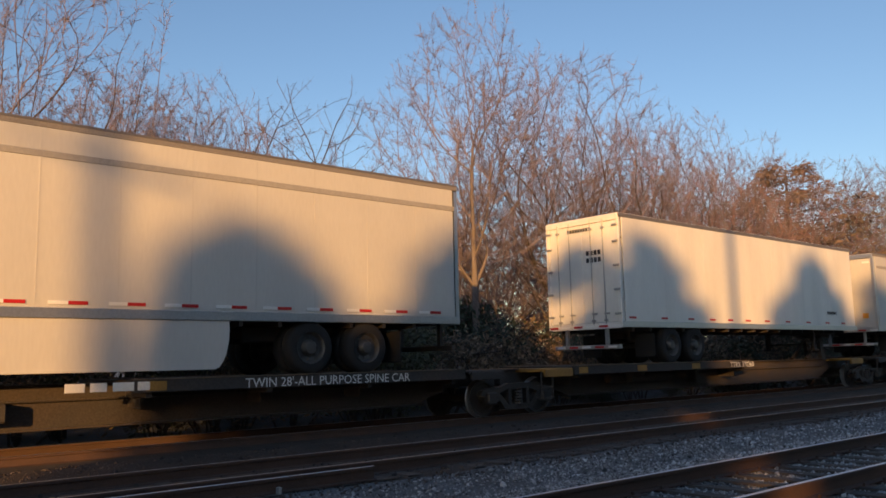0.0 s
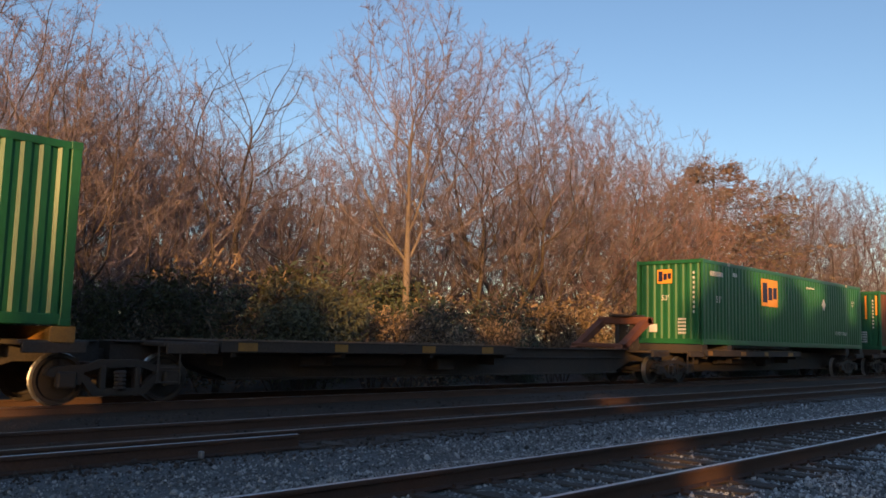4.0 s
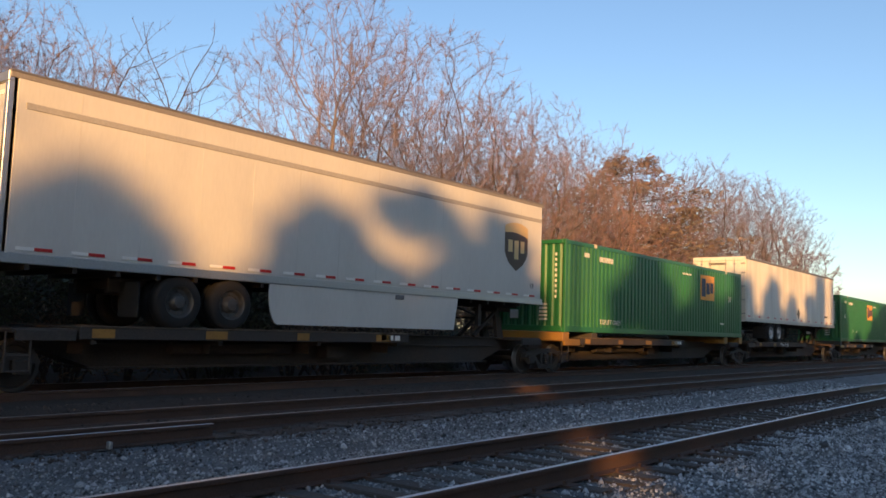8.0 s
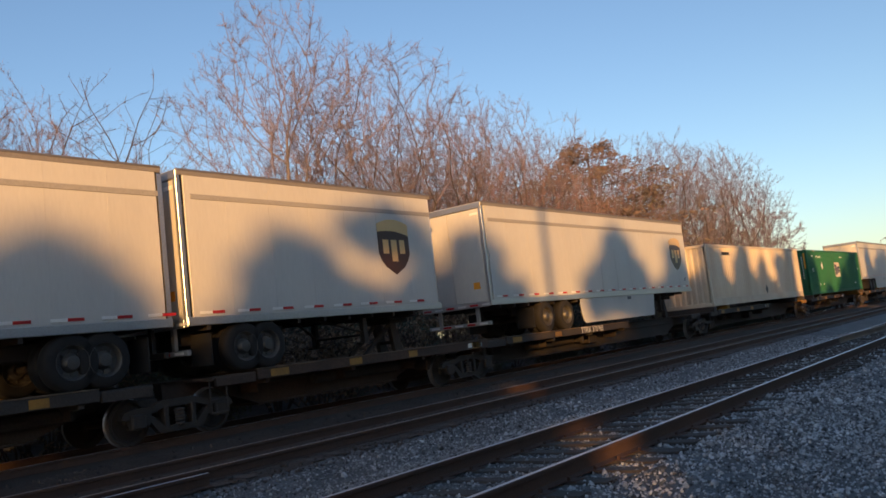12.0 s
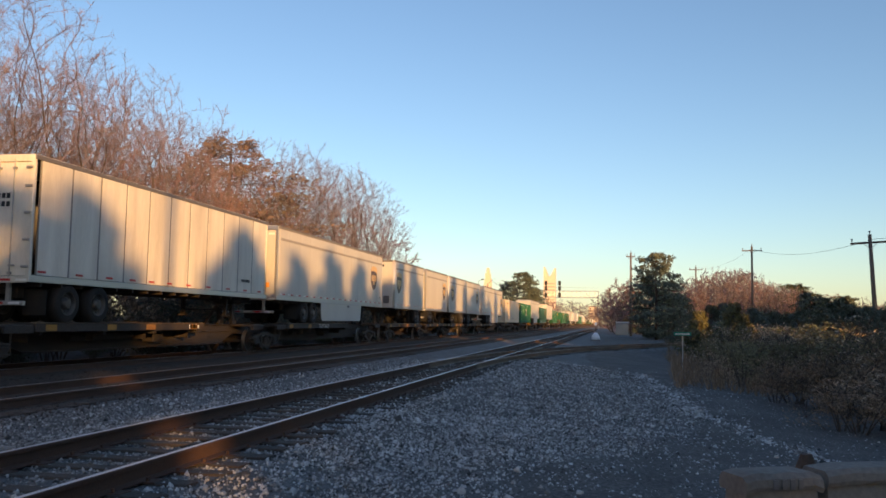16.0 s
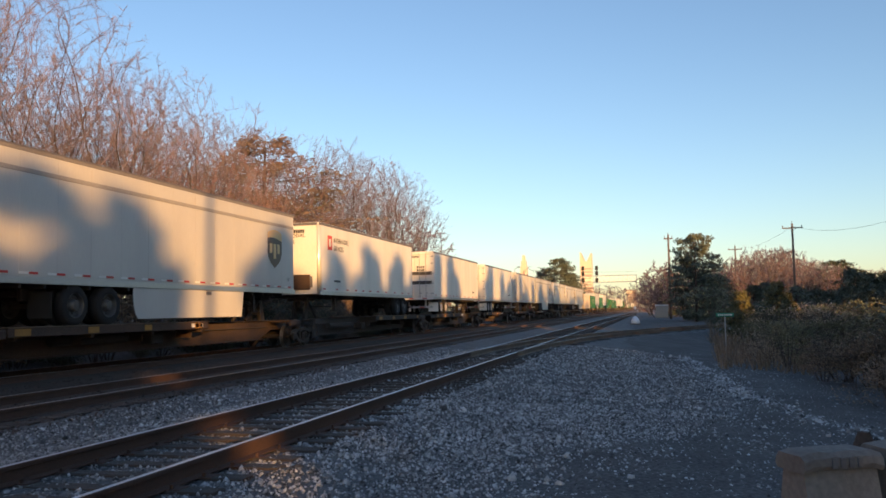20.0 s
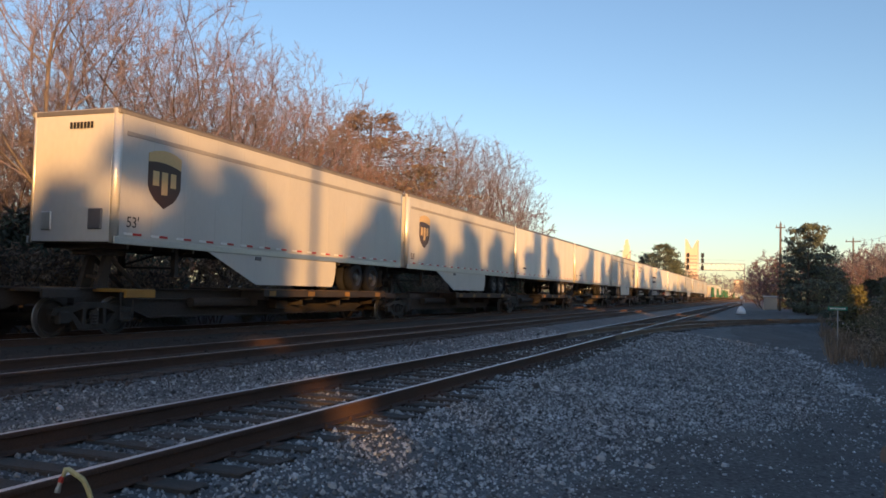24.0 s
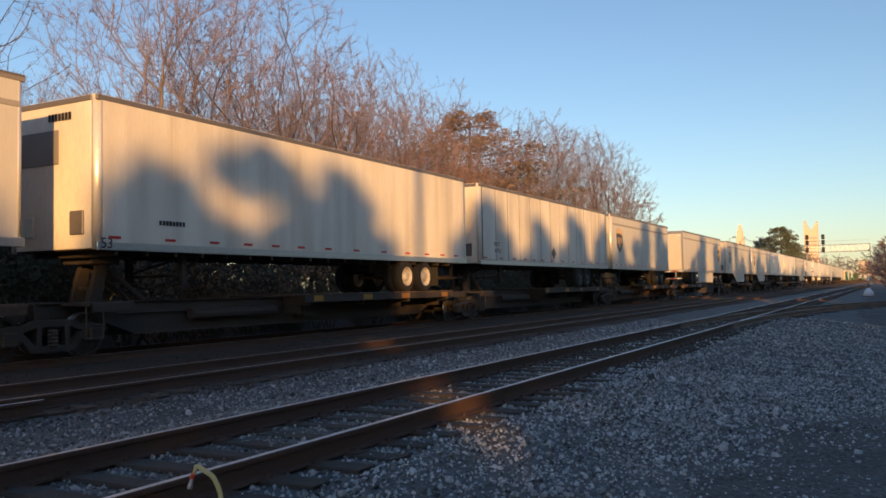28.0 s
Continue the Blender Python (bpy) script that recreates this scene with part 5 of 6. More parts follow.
YOUNGPINE = proto(conifer(44, 4, 2.4, GOLDLEAF, "young yellow-green pine lit by low sun", 12, 0.15, 0.05, 0.8, 40, "young_pine"))
PINE = proto(conifer(41, 15, 11, NEEDLE, "green pine with brown-tinged open boughs", 17, 0.24, 0.10, 0.62, 84, "pine_tree"))
DARKCON = proto(conifer(42, 10, 5.4, CEDARLEAF, "dense dark green conifer with a rounded head", 17, 0.24, 0.03, 0.38, 70))
SPIRE = proto(conifer(43, 5, 3.4, CEDARLEAF, "dark feathery cedar in the scrub", 15, 0.15, 0.02, 0.75, 48, "cedar"))
OLIVE = [proto(bush(s, 2.2, 2.8, LEAF, "olive green evergreen shrub with sunlit leaves", 3600, 0.075)) for s in (51, 52)]
DARKBUSH = [proto(bush(s, 2.3, 2.8, DARKLEAF, "dark evergreen shrub in shade", 2400, 0.11)) for s in (53, 54)]
SCRUB = [proto(bush(s, 2.2, 2.4, DRYLEAF, "dry brown scrub with thin stems", 1300, 0.08)) for s in (55, 56)]
BRUSH = [proto(bush(s, 2.2, 2.4, GREYSCRUB, "grey-brown leafless brush with thin stems", 1000, 0.075)) for s in (57, 58)]
OLIVEBRUSH = [proto(bush(s, 2.3, 2.6, DRYGREEN, "dry olive and tan brush across the dirt road", 1300, 0.085)) for s in (71, 72)]
GREENBUSH = [proto(bush(s, 2.3, 2.8, CEDARLEAF, "dark evergreen thicket across the dirt road", 2200, 0.11)) for s in (59, 60)]


def polar(bearing, y=None, dist=None):
    b = radians(bearing)
    d = dist if dist is not None else y / math.sin(b)
    return d * math.cos(b), d * math.sin(b), d


# the wood behind the train: bearing, distance across the tracks, height of the top in degrees, kind
WOOD = [(75.5, 20.5, 25.5, "T1"), (71.5, 24, 19.5, "S0"), (69, 22, 19.6, "K0"), (66, 26, 19.2, "S1"), (63.5, 23, 17.5, "K2"), (61, 27, 16.5, "S2"), (57.8, 24, 19.3, "D"), (55.2, 27, 14.2, "K0"),
        (52.6, 24, 13.6, "S0"), (50.3, 29, 12.6, "K2"), (46.6, 20.5, 24.6, "T0"), (44.3, 27, 17.5, "S1"), (42.3, 23, 19.5, "T1"), (40.2, 24, 21.0, "S2"), (37.4, 25, 17.3, "S0"), (35.4, 28, 15.6, "K1"), (33.4, 26, 16.0, "S2"),
        (31.6, 27, 15.9, "S1"), (30.0, 25, 13.0, "K1"), (28.4, 28, 13.6, "S0"), (27.6, 26, 11.6, "K1"), (26.0, 29, 11.9, "P"), (25.0, 28, 12.2, "K1"), (22.8, 29, 12.4, "S1"), (21.2, 30, 11.9, "K0"), (19.4, 29, 11.2, "S2"),
        (18.6, 31, 10.9, "K2"), (17.7, 29, 10.0, "S0"), (16.6, 28, 8.0, "K0"), (78.5, 23, 18, "S2"), (82, 21, 20, "K1"), (86, 24, 20, "S1"), (73.5, 28, 17, "K1"), (48.5, 25, 13, "K0"), (59.3, 31, 13.5, "K0"),
        (67.6, 31, 17, "K2"), (64.8, 33, 15, "K0"), (57, 35, 13, "K2"), (53.8, 36, 12.5, "K0"), (45.5, 33, 13, "K2"), (39, 34, 14, "K0"), (36.3, 36, 13.5, "K2"), (32.6, 35, 13.2, "K0"), (29.2, 36, 11.5, "K2"), (24.2, 36, 10.6, "K0"),
        (20.4, 37, 10, "K2"), (70.3, 36, 15.5, "K0"), (62.2, 38, 14, "K2"), (76.8, 33, 16, "K2"), (51.3, 38, 11, "K1")]
KINDS = {"T0": TALLS[0], "T1": TALLS[1], "S0": SPREADS[0], "S1": SPREADS[1], "S2": SPREADS[2], "K0": THICKS[0], "K1": THICKS[1], "K2": THICKS[2], "D": STAG, "P": PINE}
rnd = random.Random(5)
for b, y, el, k in WOOD:
    x, yy, d = polar(b, y)
    place(KINDS[k], x, yy, d * math.tan(radians(el)) + EYE_Z - ground_z(x, yy), rnd.uniform(0, 360) if k not in ("T0", "D") else 20, wide=1.35 if k == "P" else 1.02)
x, yy, d = polar(16.0, 27.5)
place(SPREADS[1], x, yy, 9.5, 40, wide=1.0)
for i in range(20):
    b = 17 + i * 3.1 + rnd.uniform(-0.6, 0.6)
    yy = rnd.uniform(34, 44)
    x, yy, d = polar(b, yy)
    el = float(np.interp(b, (15, 22, 30, 40, 50, 60, 70, 85), (7, 9.5, 11, 12.5, 11.5, 13, 15.5, 16))) * rnd.uniform(0.85, 1.0)
    place(rnd.choice(FARS), x, yy, d * math.tan(radians(el)), rnd.uniform(0, 360), wide=1.25)
# undergrowth along its edge
for i in range(58):
    x = -6 + i * 1.35 + rnd.uniform(-0.5, 0.5)
    y = 18.7 + rnd.uniform(0, 1.6)
    p = rnd.choice(OLIVE + SCRUB[:1]) if x < 16 else rnd.choice(OLIVE[:1] + SCRUB + DARKBUSH[:1])
    place(p, x, y, rnd.uniform(2.2, 3.4) if x < 20 else rnd.uniform(1.6, 2.8), rnd.uniform(0, 360), wide=rnd.uniform(0.8, 1.15))
for i in range(40):
    x = -6 + i * 2.2 + rnd.uniform(-0.8, 0.8)
    place(rnd.choice(SCRUB + DARKBUSH), x, 21.3 + rnd.uniform(0, 2.5), rnd.uniform(2.6, 4.2), rnd.uniform(0, 360), wide=rnd.uniform(0.9, 1.3))
for i in range(34):
    x = 72 + i * 4.2
    place(rnd.choice(SCRUB + DARKBUSH), x, 19 + rnd.uniform(0, 3), rnd.uniform(1.8, 3.2), rnd.uniform(0, 360), wide=1.5)

# the scrub, cedars and trees across the dirt road
def across(b, d, el, p, wide):
    """A plant at a bearing and distance whose top shows at an elevation."""
    x, y, _ = polar(b, dist=d)
    place(p, x, y, d * math.tan(radians(el)) + EYE_Z - ground_z(x, y), rnd.uniform(0, 360), wide=wide)


for k, (d, b0, b1, n, el0, el1, kinds) in enumerate((
        (19.5, -13.5, -24, 12, -2.6, -1.6, BRUSH + SCRUB), (24, -9.6, -24, 15, -1.6, -0.5, BRUSH + SCRUB), (30, -6.9, -24, 18, -1.2, 0.1, BRUSH + OLIVEBRUSH),
        (38, -6.2, -24, 18, -0.7, 0.55, BRUSH + OLIVEBRUSH), (47, -5.6, -24, 18, -0.4, 0.9, GREENBUSH + OLIVEBRUSH + BRUSH), (58, -4.8, -24, 19, -0.2, 1.2, GREENBUSH + BRUSH[:1]), (74, -3.6, -24, 19, 0.2, 1.5, GREENBUSH))):
    for i in range(n):
        b = b0 + (b1 - b0) * (i + rnd.uniform(0.2, 0.8)) / n
        el = rnd.uniform(el0, el1) * (0.6 if -13 < b < -10.5 and d > 40 else 1)
        across(b, d * rnd.uniform(0.94, 1.06), el - (0.9 if b > b0 - 1.2 else 0), rnd.choice(kinds), rnd.uniform(0.9, 1.4))
for b, d, h in [(-5.55, 50, 2.9), (-5.95, 52, 2.2), (-7.7, 47, 3.4), (-8.2, 49, 2.9), (-16.6, 52, 2.6)]:
    x, y, _ = polar(b, dist=d)
    place(YOUNGPINE, x, y, h, rnd.uniform(0, 360), wide=rnd.uniform(1.0, 1.3))
for b, d, el, w in [(-6.3, 66, 1.35, 1.3), (-7.1, 70, 1.5, 1.4), (-8.9, 72, 1.2, 1.3), (-12.2, 62, 2.2, 1.1), (-12.9, 66, 1.9, 1.3), (-13.8, 64, 1.85, 1.2), (-14.6, 62, 1.5, 1.3), (-15.6, 60, 1.35, 1.3), (-16.9, 58, 1.7, 1.2), (-17.9, 60, 1.6, 1.3),
                    (-18.9, 57, 1.8, 1.3), (-20.2, 58, 1.6, 1.3), (-21.5, 60, 1.7, 1.3), (-10.2, 76, 1.0, 1.5), (-11.2, 74, 0.9, 1.5)]:
    across(b, d, el, SPIRE, w)
for b, d, h, w in [(-2.8, 100, 10.0, 0.98), (-2.4, 108, 7.4, 0.9), (-3.6, 104, 7.0, 0.95), (-1.2, 150, 7.5, 1.0), (-4.4, 112, 5.2, 1.2), (-11.3, 170, 9.6, 1.5), (-12.0, 176, 8.4, 1.5), (-14.2, 170, 7.4, 1.5), (6.0, 300, 19.0, 1.0), (6.9, 310, 16, 1.1), (5.2, 320, 14, 1.2)]:
    x, y, _ = polar(b, dist=d)
    place(DARKCON, x, y, h, rnd.uniform(0, 360), wide=w)
for i in range(64):
    b = -22 + i * 0.29 + rnd.uniform(-0.12, 0.12)
    el = float(np.interp(b, (-22, -17, -13, -11, -9.4, -7.6, -6.2, -5.0, -4.2, -3), (1.7, 1.8, 2.2, 2.7, 3.3, 3.9, 3.8, 2.7, 2.5, 2.3))) + rnd.uniform(-0.45, 0.1)
    across(b, rnd.uniform(150, 215), el, rnd.choice(FARS), 1.3)
for b, d, el in [(-0.2, 136, 2.3), (-0.8, 145, 2.8), (-1.3, 140, 3.2), (-1.7, 150, 3.5), (-0.4, 165, 2.2), (0.1, 170, 1.9), (0.2, 300, 1.3), (0.6, 330, 1.2), (1.4, 420, 1.4), (2.2, 430, 1.5), (3.0, 420, 1.7), (3.9, 400, 1.7), (4.6, 380, 1.9), (7.6, 330, 3.0), (8.3, 360, 2.0), (9.2, 300, 1.9), (10.2, 260, 2.0), (11.3, 240, 2.2), (12.4, 220, 2.5), (13.5, 200, 2.8), (14.5, 160, 3.2)]:
    across(b, d, el, rnd.choice(FARS), 1.5)


def dry_grass(n=900):
    g = Geo()
    r = random.Random(9)
    for _ in range(n):
        b, d = radians(r.uniform(-8.5, -2.9)), r.uniform(26, 62)
        x, y = d * math.cos(b), d * math.sin(b) - 0.5
        z = ground_z(x, y)
        h = r.uniform(0.25, 0.75)
        for _ in range(3):
            a, w = r.uniform(0, 6.28), 0.02
            lx, ly = r.gauss(0, 0.15), r.gauss(0, 0.15)
            i = len(g.v)
            g.v += [(x - w * math.cos(a), y - w * math.sin(a), z - 0.05), (x + w * math.cos(a), y + w * math.sin(a), z - 0.05), (x + lx, y + ly, z + h)]
            g.f.append((i, i + 1, i + 2))
    tagged(new("dry_grass", g.mesh("dry_grass", DRYLEAF)), "tufts of dry tan grass along the dirt road", "grass", kind="stuff")


dry_grass()


# ---- the row of evergreens behind the viewer, whose shadow falls on the train ----
def shade_row():
    """s: where along the train's face the shadow falls; z: its height there."""
    back, run = 33.6 / AY, 33.6 / AY * AX
    rise = back * math.tan(radians(SUN_EL))
    r = random.Random(77)

    def evergreen(s, blobs, label, far=0.0):
        x, y = s - run - far * AX, -20.0 - far * AY
        lift = rise + far * math.tan(radians(SUN_EL))
        root = thing("evergreen_tree", pose(x, y, ground_z(x, y)), label, "tree", "evergreens beside the yard")
        g, t = Geo(), Geo()
        z0 = ground_z(x, y)
        for bs, bz, hw, hz in blobs:
            cx = (bs - s)
            # spread across the light, so that the shadow is hw wide on the train
            off = Vector((cx * AY * AY, -cx * AX * AY, 0))
            n = int(130 * hw * hz) + 60
            k = Geo()
            leaf_cloud(k, r, (0, 0, 0), (hw * AY, hw * AY, hz), n, 0.34, 0.0)
            i = len(g.v)
            g.v += [tuple(Vector(v) + off + Vector((0, 0, bz + lift - z0))) for v in k.v]
            g.f += [tuple(j + i for j in f) for f in k.f]
        top = max(v[2] for v in g.v)
        t.tube([(0, 0, -0.2), (0, 0, top * 0.85)], [0.16, 0.05], 8)
        a, b = new("foliage", g.mesh("foliage", DARKLEAF)), new("trunk", t.mesh("trunk", DARKBARK, True))
        a.parent = b.parent = root

    def column(s, top, hw):
        """A tree that shades everything below top."""
        z, out = top - 0.5, []
        while z > -rise + 0.4:
            if 22.3 < s < 31.0 and -0.05 < z < 1.9:
                # no boughs here, so that sun reaches the deck edges
                if z > 1.45:
                    out.append((s, z + 0.1, hw, 0.42))
            elif not (z < 0.35 and abs(s - 20.5) < 0.6) and not (s == 22.8 and -2.9 < z < -1.9):
                out.append((s + r.uniform(-0.15, 0.15), z, hw * r.uniform(0.9, 1.1), 0.95))
            z -= 0.95
        if 22.3 < s < 31.0:
            out.append((s, -0.02, hw, 0.92))
        # slits left near 20.5, so that sun patches fall on rails and gravel
        if abs(s - 20.5) < 0.6:
            out += [(s, -1.6, hw, 0.55), (s, -0.05, hw, 0.35), (s, -3.55, hw, 0.75), (s, -4.8, hw, 0.8)]
        return out

    heights = [(5.9, 2.6), (6.4, 3.2), (7.1, 3.65), (7.9, 3.3), (8.5, 2.6), (9.3, 1.7), (10.2, 1.5), (11.0, 2.2), (11.7, 3.2), (12.6, 3.85), (13.5, 3.5), (14.4, 2.7), (15.3, 2.6), (16.6, 2.75), (17.6, 3.0), (18.4, 3.4),
               (19.3, 4.3), (20.1, 4.1), (21.0, 3.5), (21.8, 2.6), (22.8, 1.5), (23.8, 1.2), (24.9, 1.3), (26.0, 1.6), (26.9, 2.6), (27.8, 3.2), (28.7, 4.2), (29.5, 4.4), (30.4, 3.8), (31.2, 3.0), (32.3, 2.0), (33.4, 2.4),
               (34.5, 3.9), (35.6, 3.3), (36.8, 2.0), (38.0, 2.8), (39.2, 4.3), (40.4, 3.8), (41.8, 2.2), (43.2, 3.4), (44.6, 4.2), (46, 2.5), (47.5, 3.3), (49, 2.2)]
    for s, top in heights:
        hw = 0.75 if s < 31 else 0.95
        evergreen(s, column(s, top, hw), "dark evergreen in a dense row beside the yard")
    evergreen(16.1, [(16.1, 4.0, 1.5, 0.75), (15.0, 3.9, 0.9, 0.5), (17.4, 3.9, 1.0, 0.6), (16.2, 4.5, 0.7, 0.45)], "taller evergreen with a rounded head")
    for i in range(60):
        # unseen trees added to shade the far cars, set back out of view
        s = 51 + i * 1.9
        # left open so that sun reaches the young pines
        if 72.5 < s < 77.0:
            continue
        far = 0.0 if s < 86 else 34.0
        top = r.choice((0.4, 1.6, 2.8, 3.6, 4.3, 4.8)) if s < 120 else r.uniform(0.0, 3.2)
        z, out = top - 0.6, []
        while z > -rise + 0.4:
            out.append((s + r.uniform(-0.3, 0.3), z, 1.3, 1.1))
            z -= 1.25
        evergreen(s, out, "unseen dark evergreen added to shade the far cars", far)


shade_row()
for o in USED:
    for c in (*o.children_recursive, o):
        bpy.data.objects.remove(c)


# ---- tracks ----
RAIL_PROFILE = [(-0.070, -0.172), (0.070, -0.172), (0.070, -0.160), (0.012, -0.142), (0.010, -0.045), (0.036, -0.036), (0.036, -0.008), (0.030, -0.001), (-0.030, -0.001), (-0.036, -0.008), (-0.036, -0.036), (-0.010, -0.045), (-0.012, -0.142), (-0.070, -0.160)]


def rail(parent, path, dy, name="rail", top=RAILTOP, side=RAILSIDE):
    g, h = Geo(), Geo()
    n = len(RAIL_PROFILE)
    for i, (x, y) in enumerate(path):
        x2, y2 = path[min(i + 1, len(path) - 1)]
        x1, y1 = path[max(i - 1, 0)]
        d = Vector((x2 - x1, y2 - y1, 0)).normalized()
        nn = Vector((-d.y, d.x, 0))
        for u, z in RAIL_PROFILE:
            p = Vector((x, y, 0)) + nn * (dy + u)
            g.v.append((p.x, p.y, z))
        for u in (-0.027, 0.027):
            p = Vector((x, y, 0)) + nn * (dy + u)
            h.v.append((p.x, p.y, 0.0012))
    for i in range(len(path) - 1):
        for j in range(n):
            g.f.append((i * n + j, i * n + (j + 1) % n, (i + 1) * n + (j + 1) % n, (i + 1) * n + j))
        h.f.append((2 * i, 2 * i + 1, 2 * i + 3, 2 * i + 2))
    g.f += [tuple(range(n)), tuple((len(path) - 1) * n + j for j in reversed(range(n)))]
    r = part(name, g, side, parent)
    if top:
        part("running_surface", h.mesh("running_surface", top), top, r, "rail head worn bright by wheels")
    return r


def tie_mesh(seed):
    r = random.Random(seed)
    g = Geo().box(-0.115, 0.115, -1.30, 1.30, -0.33, -0.165, 0.012)
    g.v = [(x + r.uniform(-0.008, 0.008), y + r.uniform(-0.03, 0.03), z + r.uniform(-0.006, 0.006)) for x, y, z in g.v]
    return turned_out(g.mesh("tie", TIE))


TIES = [tie_mesh(s) for s in range(4)]
PLATE = turned_out(Geo().box(-0.09, 0.09, -0.18, 0.18, -0.178, -0.160, 0.004).box(-0.07, -0.04, -0.11, -0.085, -0.16, -0.125).box(0.04, 0.07, 0.085, 0.11, -0.16, -0.125).mesh("tie_plate", RAILSIDE))


def straight_track(y, label, near, far_x, first, last, top=RAILTOP, plates=False):
    root = thing("railway_track", pose(0, 0, 0), label, "railway track", kind="structure")
    path = [(x, y) for x in (-400, -100, -20, 0, 20, 60, 120, 300, 900)]
    for dy in (-0.755, 0.755):
        rail(root, path, dy, top=top)
    r = random.Random(int(y * 10))
    x = first
    while x < last:
        part("tie", TIES[r.randrange(4)], TIE, root, at=pose(x + r.uniform(-0.03, 0.03), y + r.uniform(-0.05, 0.05), r.uniform(-0.012, 0.006), 0, 0, r.uniform(-1.5, 1.5)))
        if plates and x < 24:
            for dy in (-0.755, 0.755):
                part("tie_plate", PLATE, RAILSIDE, root, at=pose(x, y + dy, 0))
        x += 0.53
    g = Geo()
    for a, b in ((-60, first), (last, 220)):
        x = a
        while x < b - 0.2:
            g.box(x - 0.115, x + 0.115, y - 1.3, y + 1.3, -0.33, -0.168)
            x += 0.53
    tagged(part("far_ties", g, TIE, root), kind="stuff")
    return root


straight_track(4.92, "siding with rusty rails and weathered wooden ties in gravel", True, 60, 1.2, 52, plates=True)
straight_track(9.95, "middle main track with dark rails and buried ties", True, 60, 0.2, 50, top=DULLTOP)
straight_track(14.9, "far main track that carries the freight train", True, 60, 0.2, 50)
# the branch that leaves the siding towards the dirt road
branch = thing("branch_track", pose(0, 0, 0), "rusty branch track curving off the siding", "railway track", kind="structure")
bp = [(26 + i * 1.25, branch_y(26 + i * 1.25)) for i in range(40)]
for dy in (-0.755, 0.755):
    rail(branch, bp, dy, top=DULLTOP, side=DECKEDGE)
for i in range(30):
    x, y = bp[min(i + 8, 39)]
    part("tie", TIES[i % 4], TIE, branch, at=pose(x, y, -0.006, 0, 0, -math.degrees(0.0144 * min(x - 26, 32))))
# a spare rail that lies along the middle track
spare = thing("loose_rail", pose(0, 0, 0), "loose steel rail lying beside the middle track", "rail")
rail(spare, [(-12, 8.74), (-4, 8.75), (2, 8.76), (6.45, 8.77)], 0.0, top=SHEENTOP)
part("bolt_clip", Geo().box(5.0, 5.04, 8.60, 8.68, -0.17, -0.09, 0.008), GALV, spare, "pale steel clip against the rail")


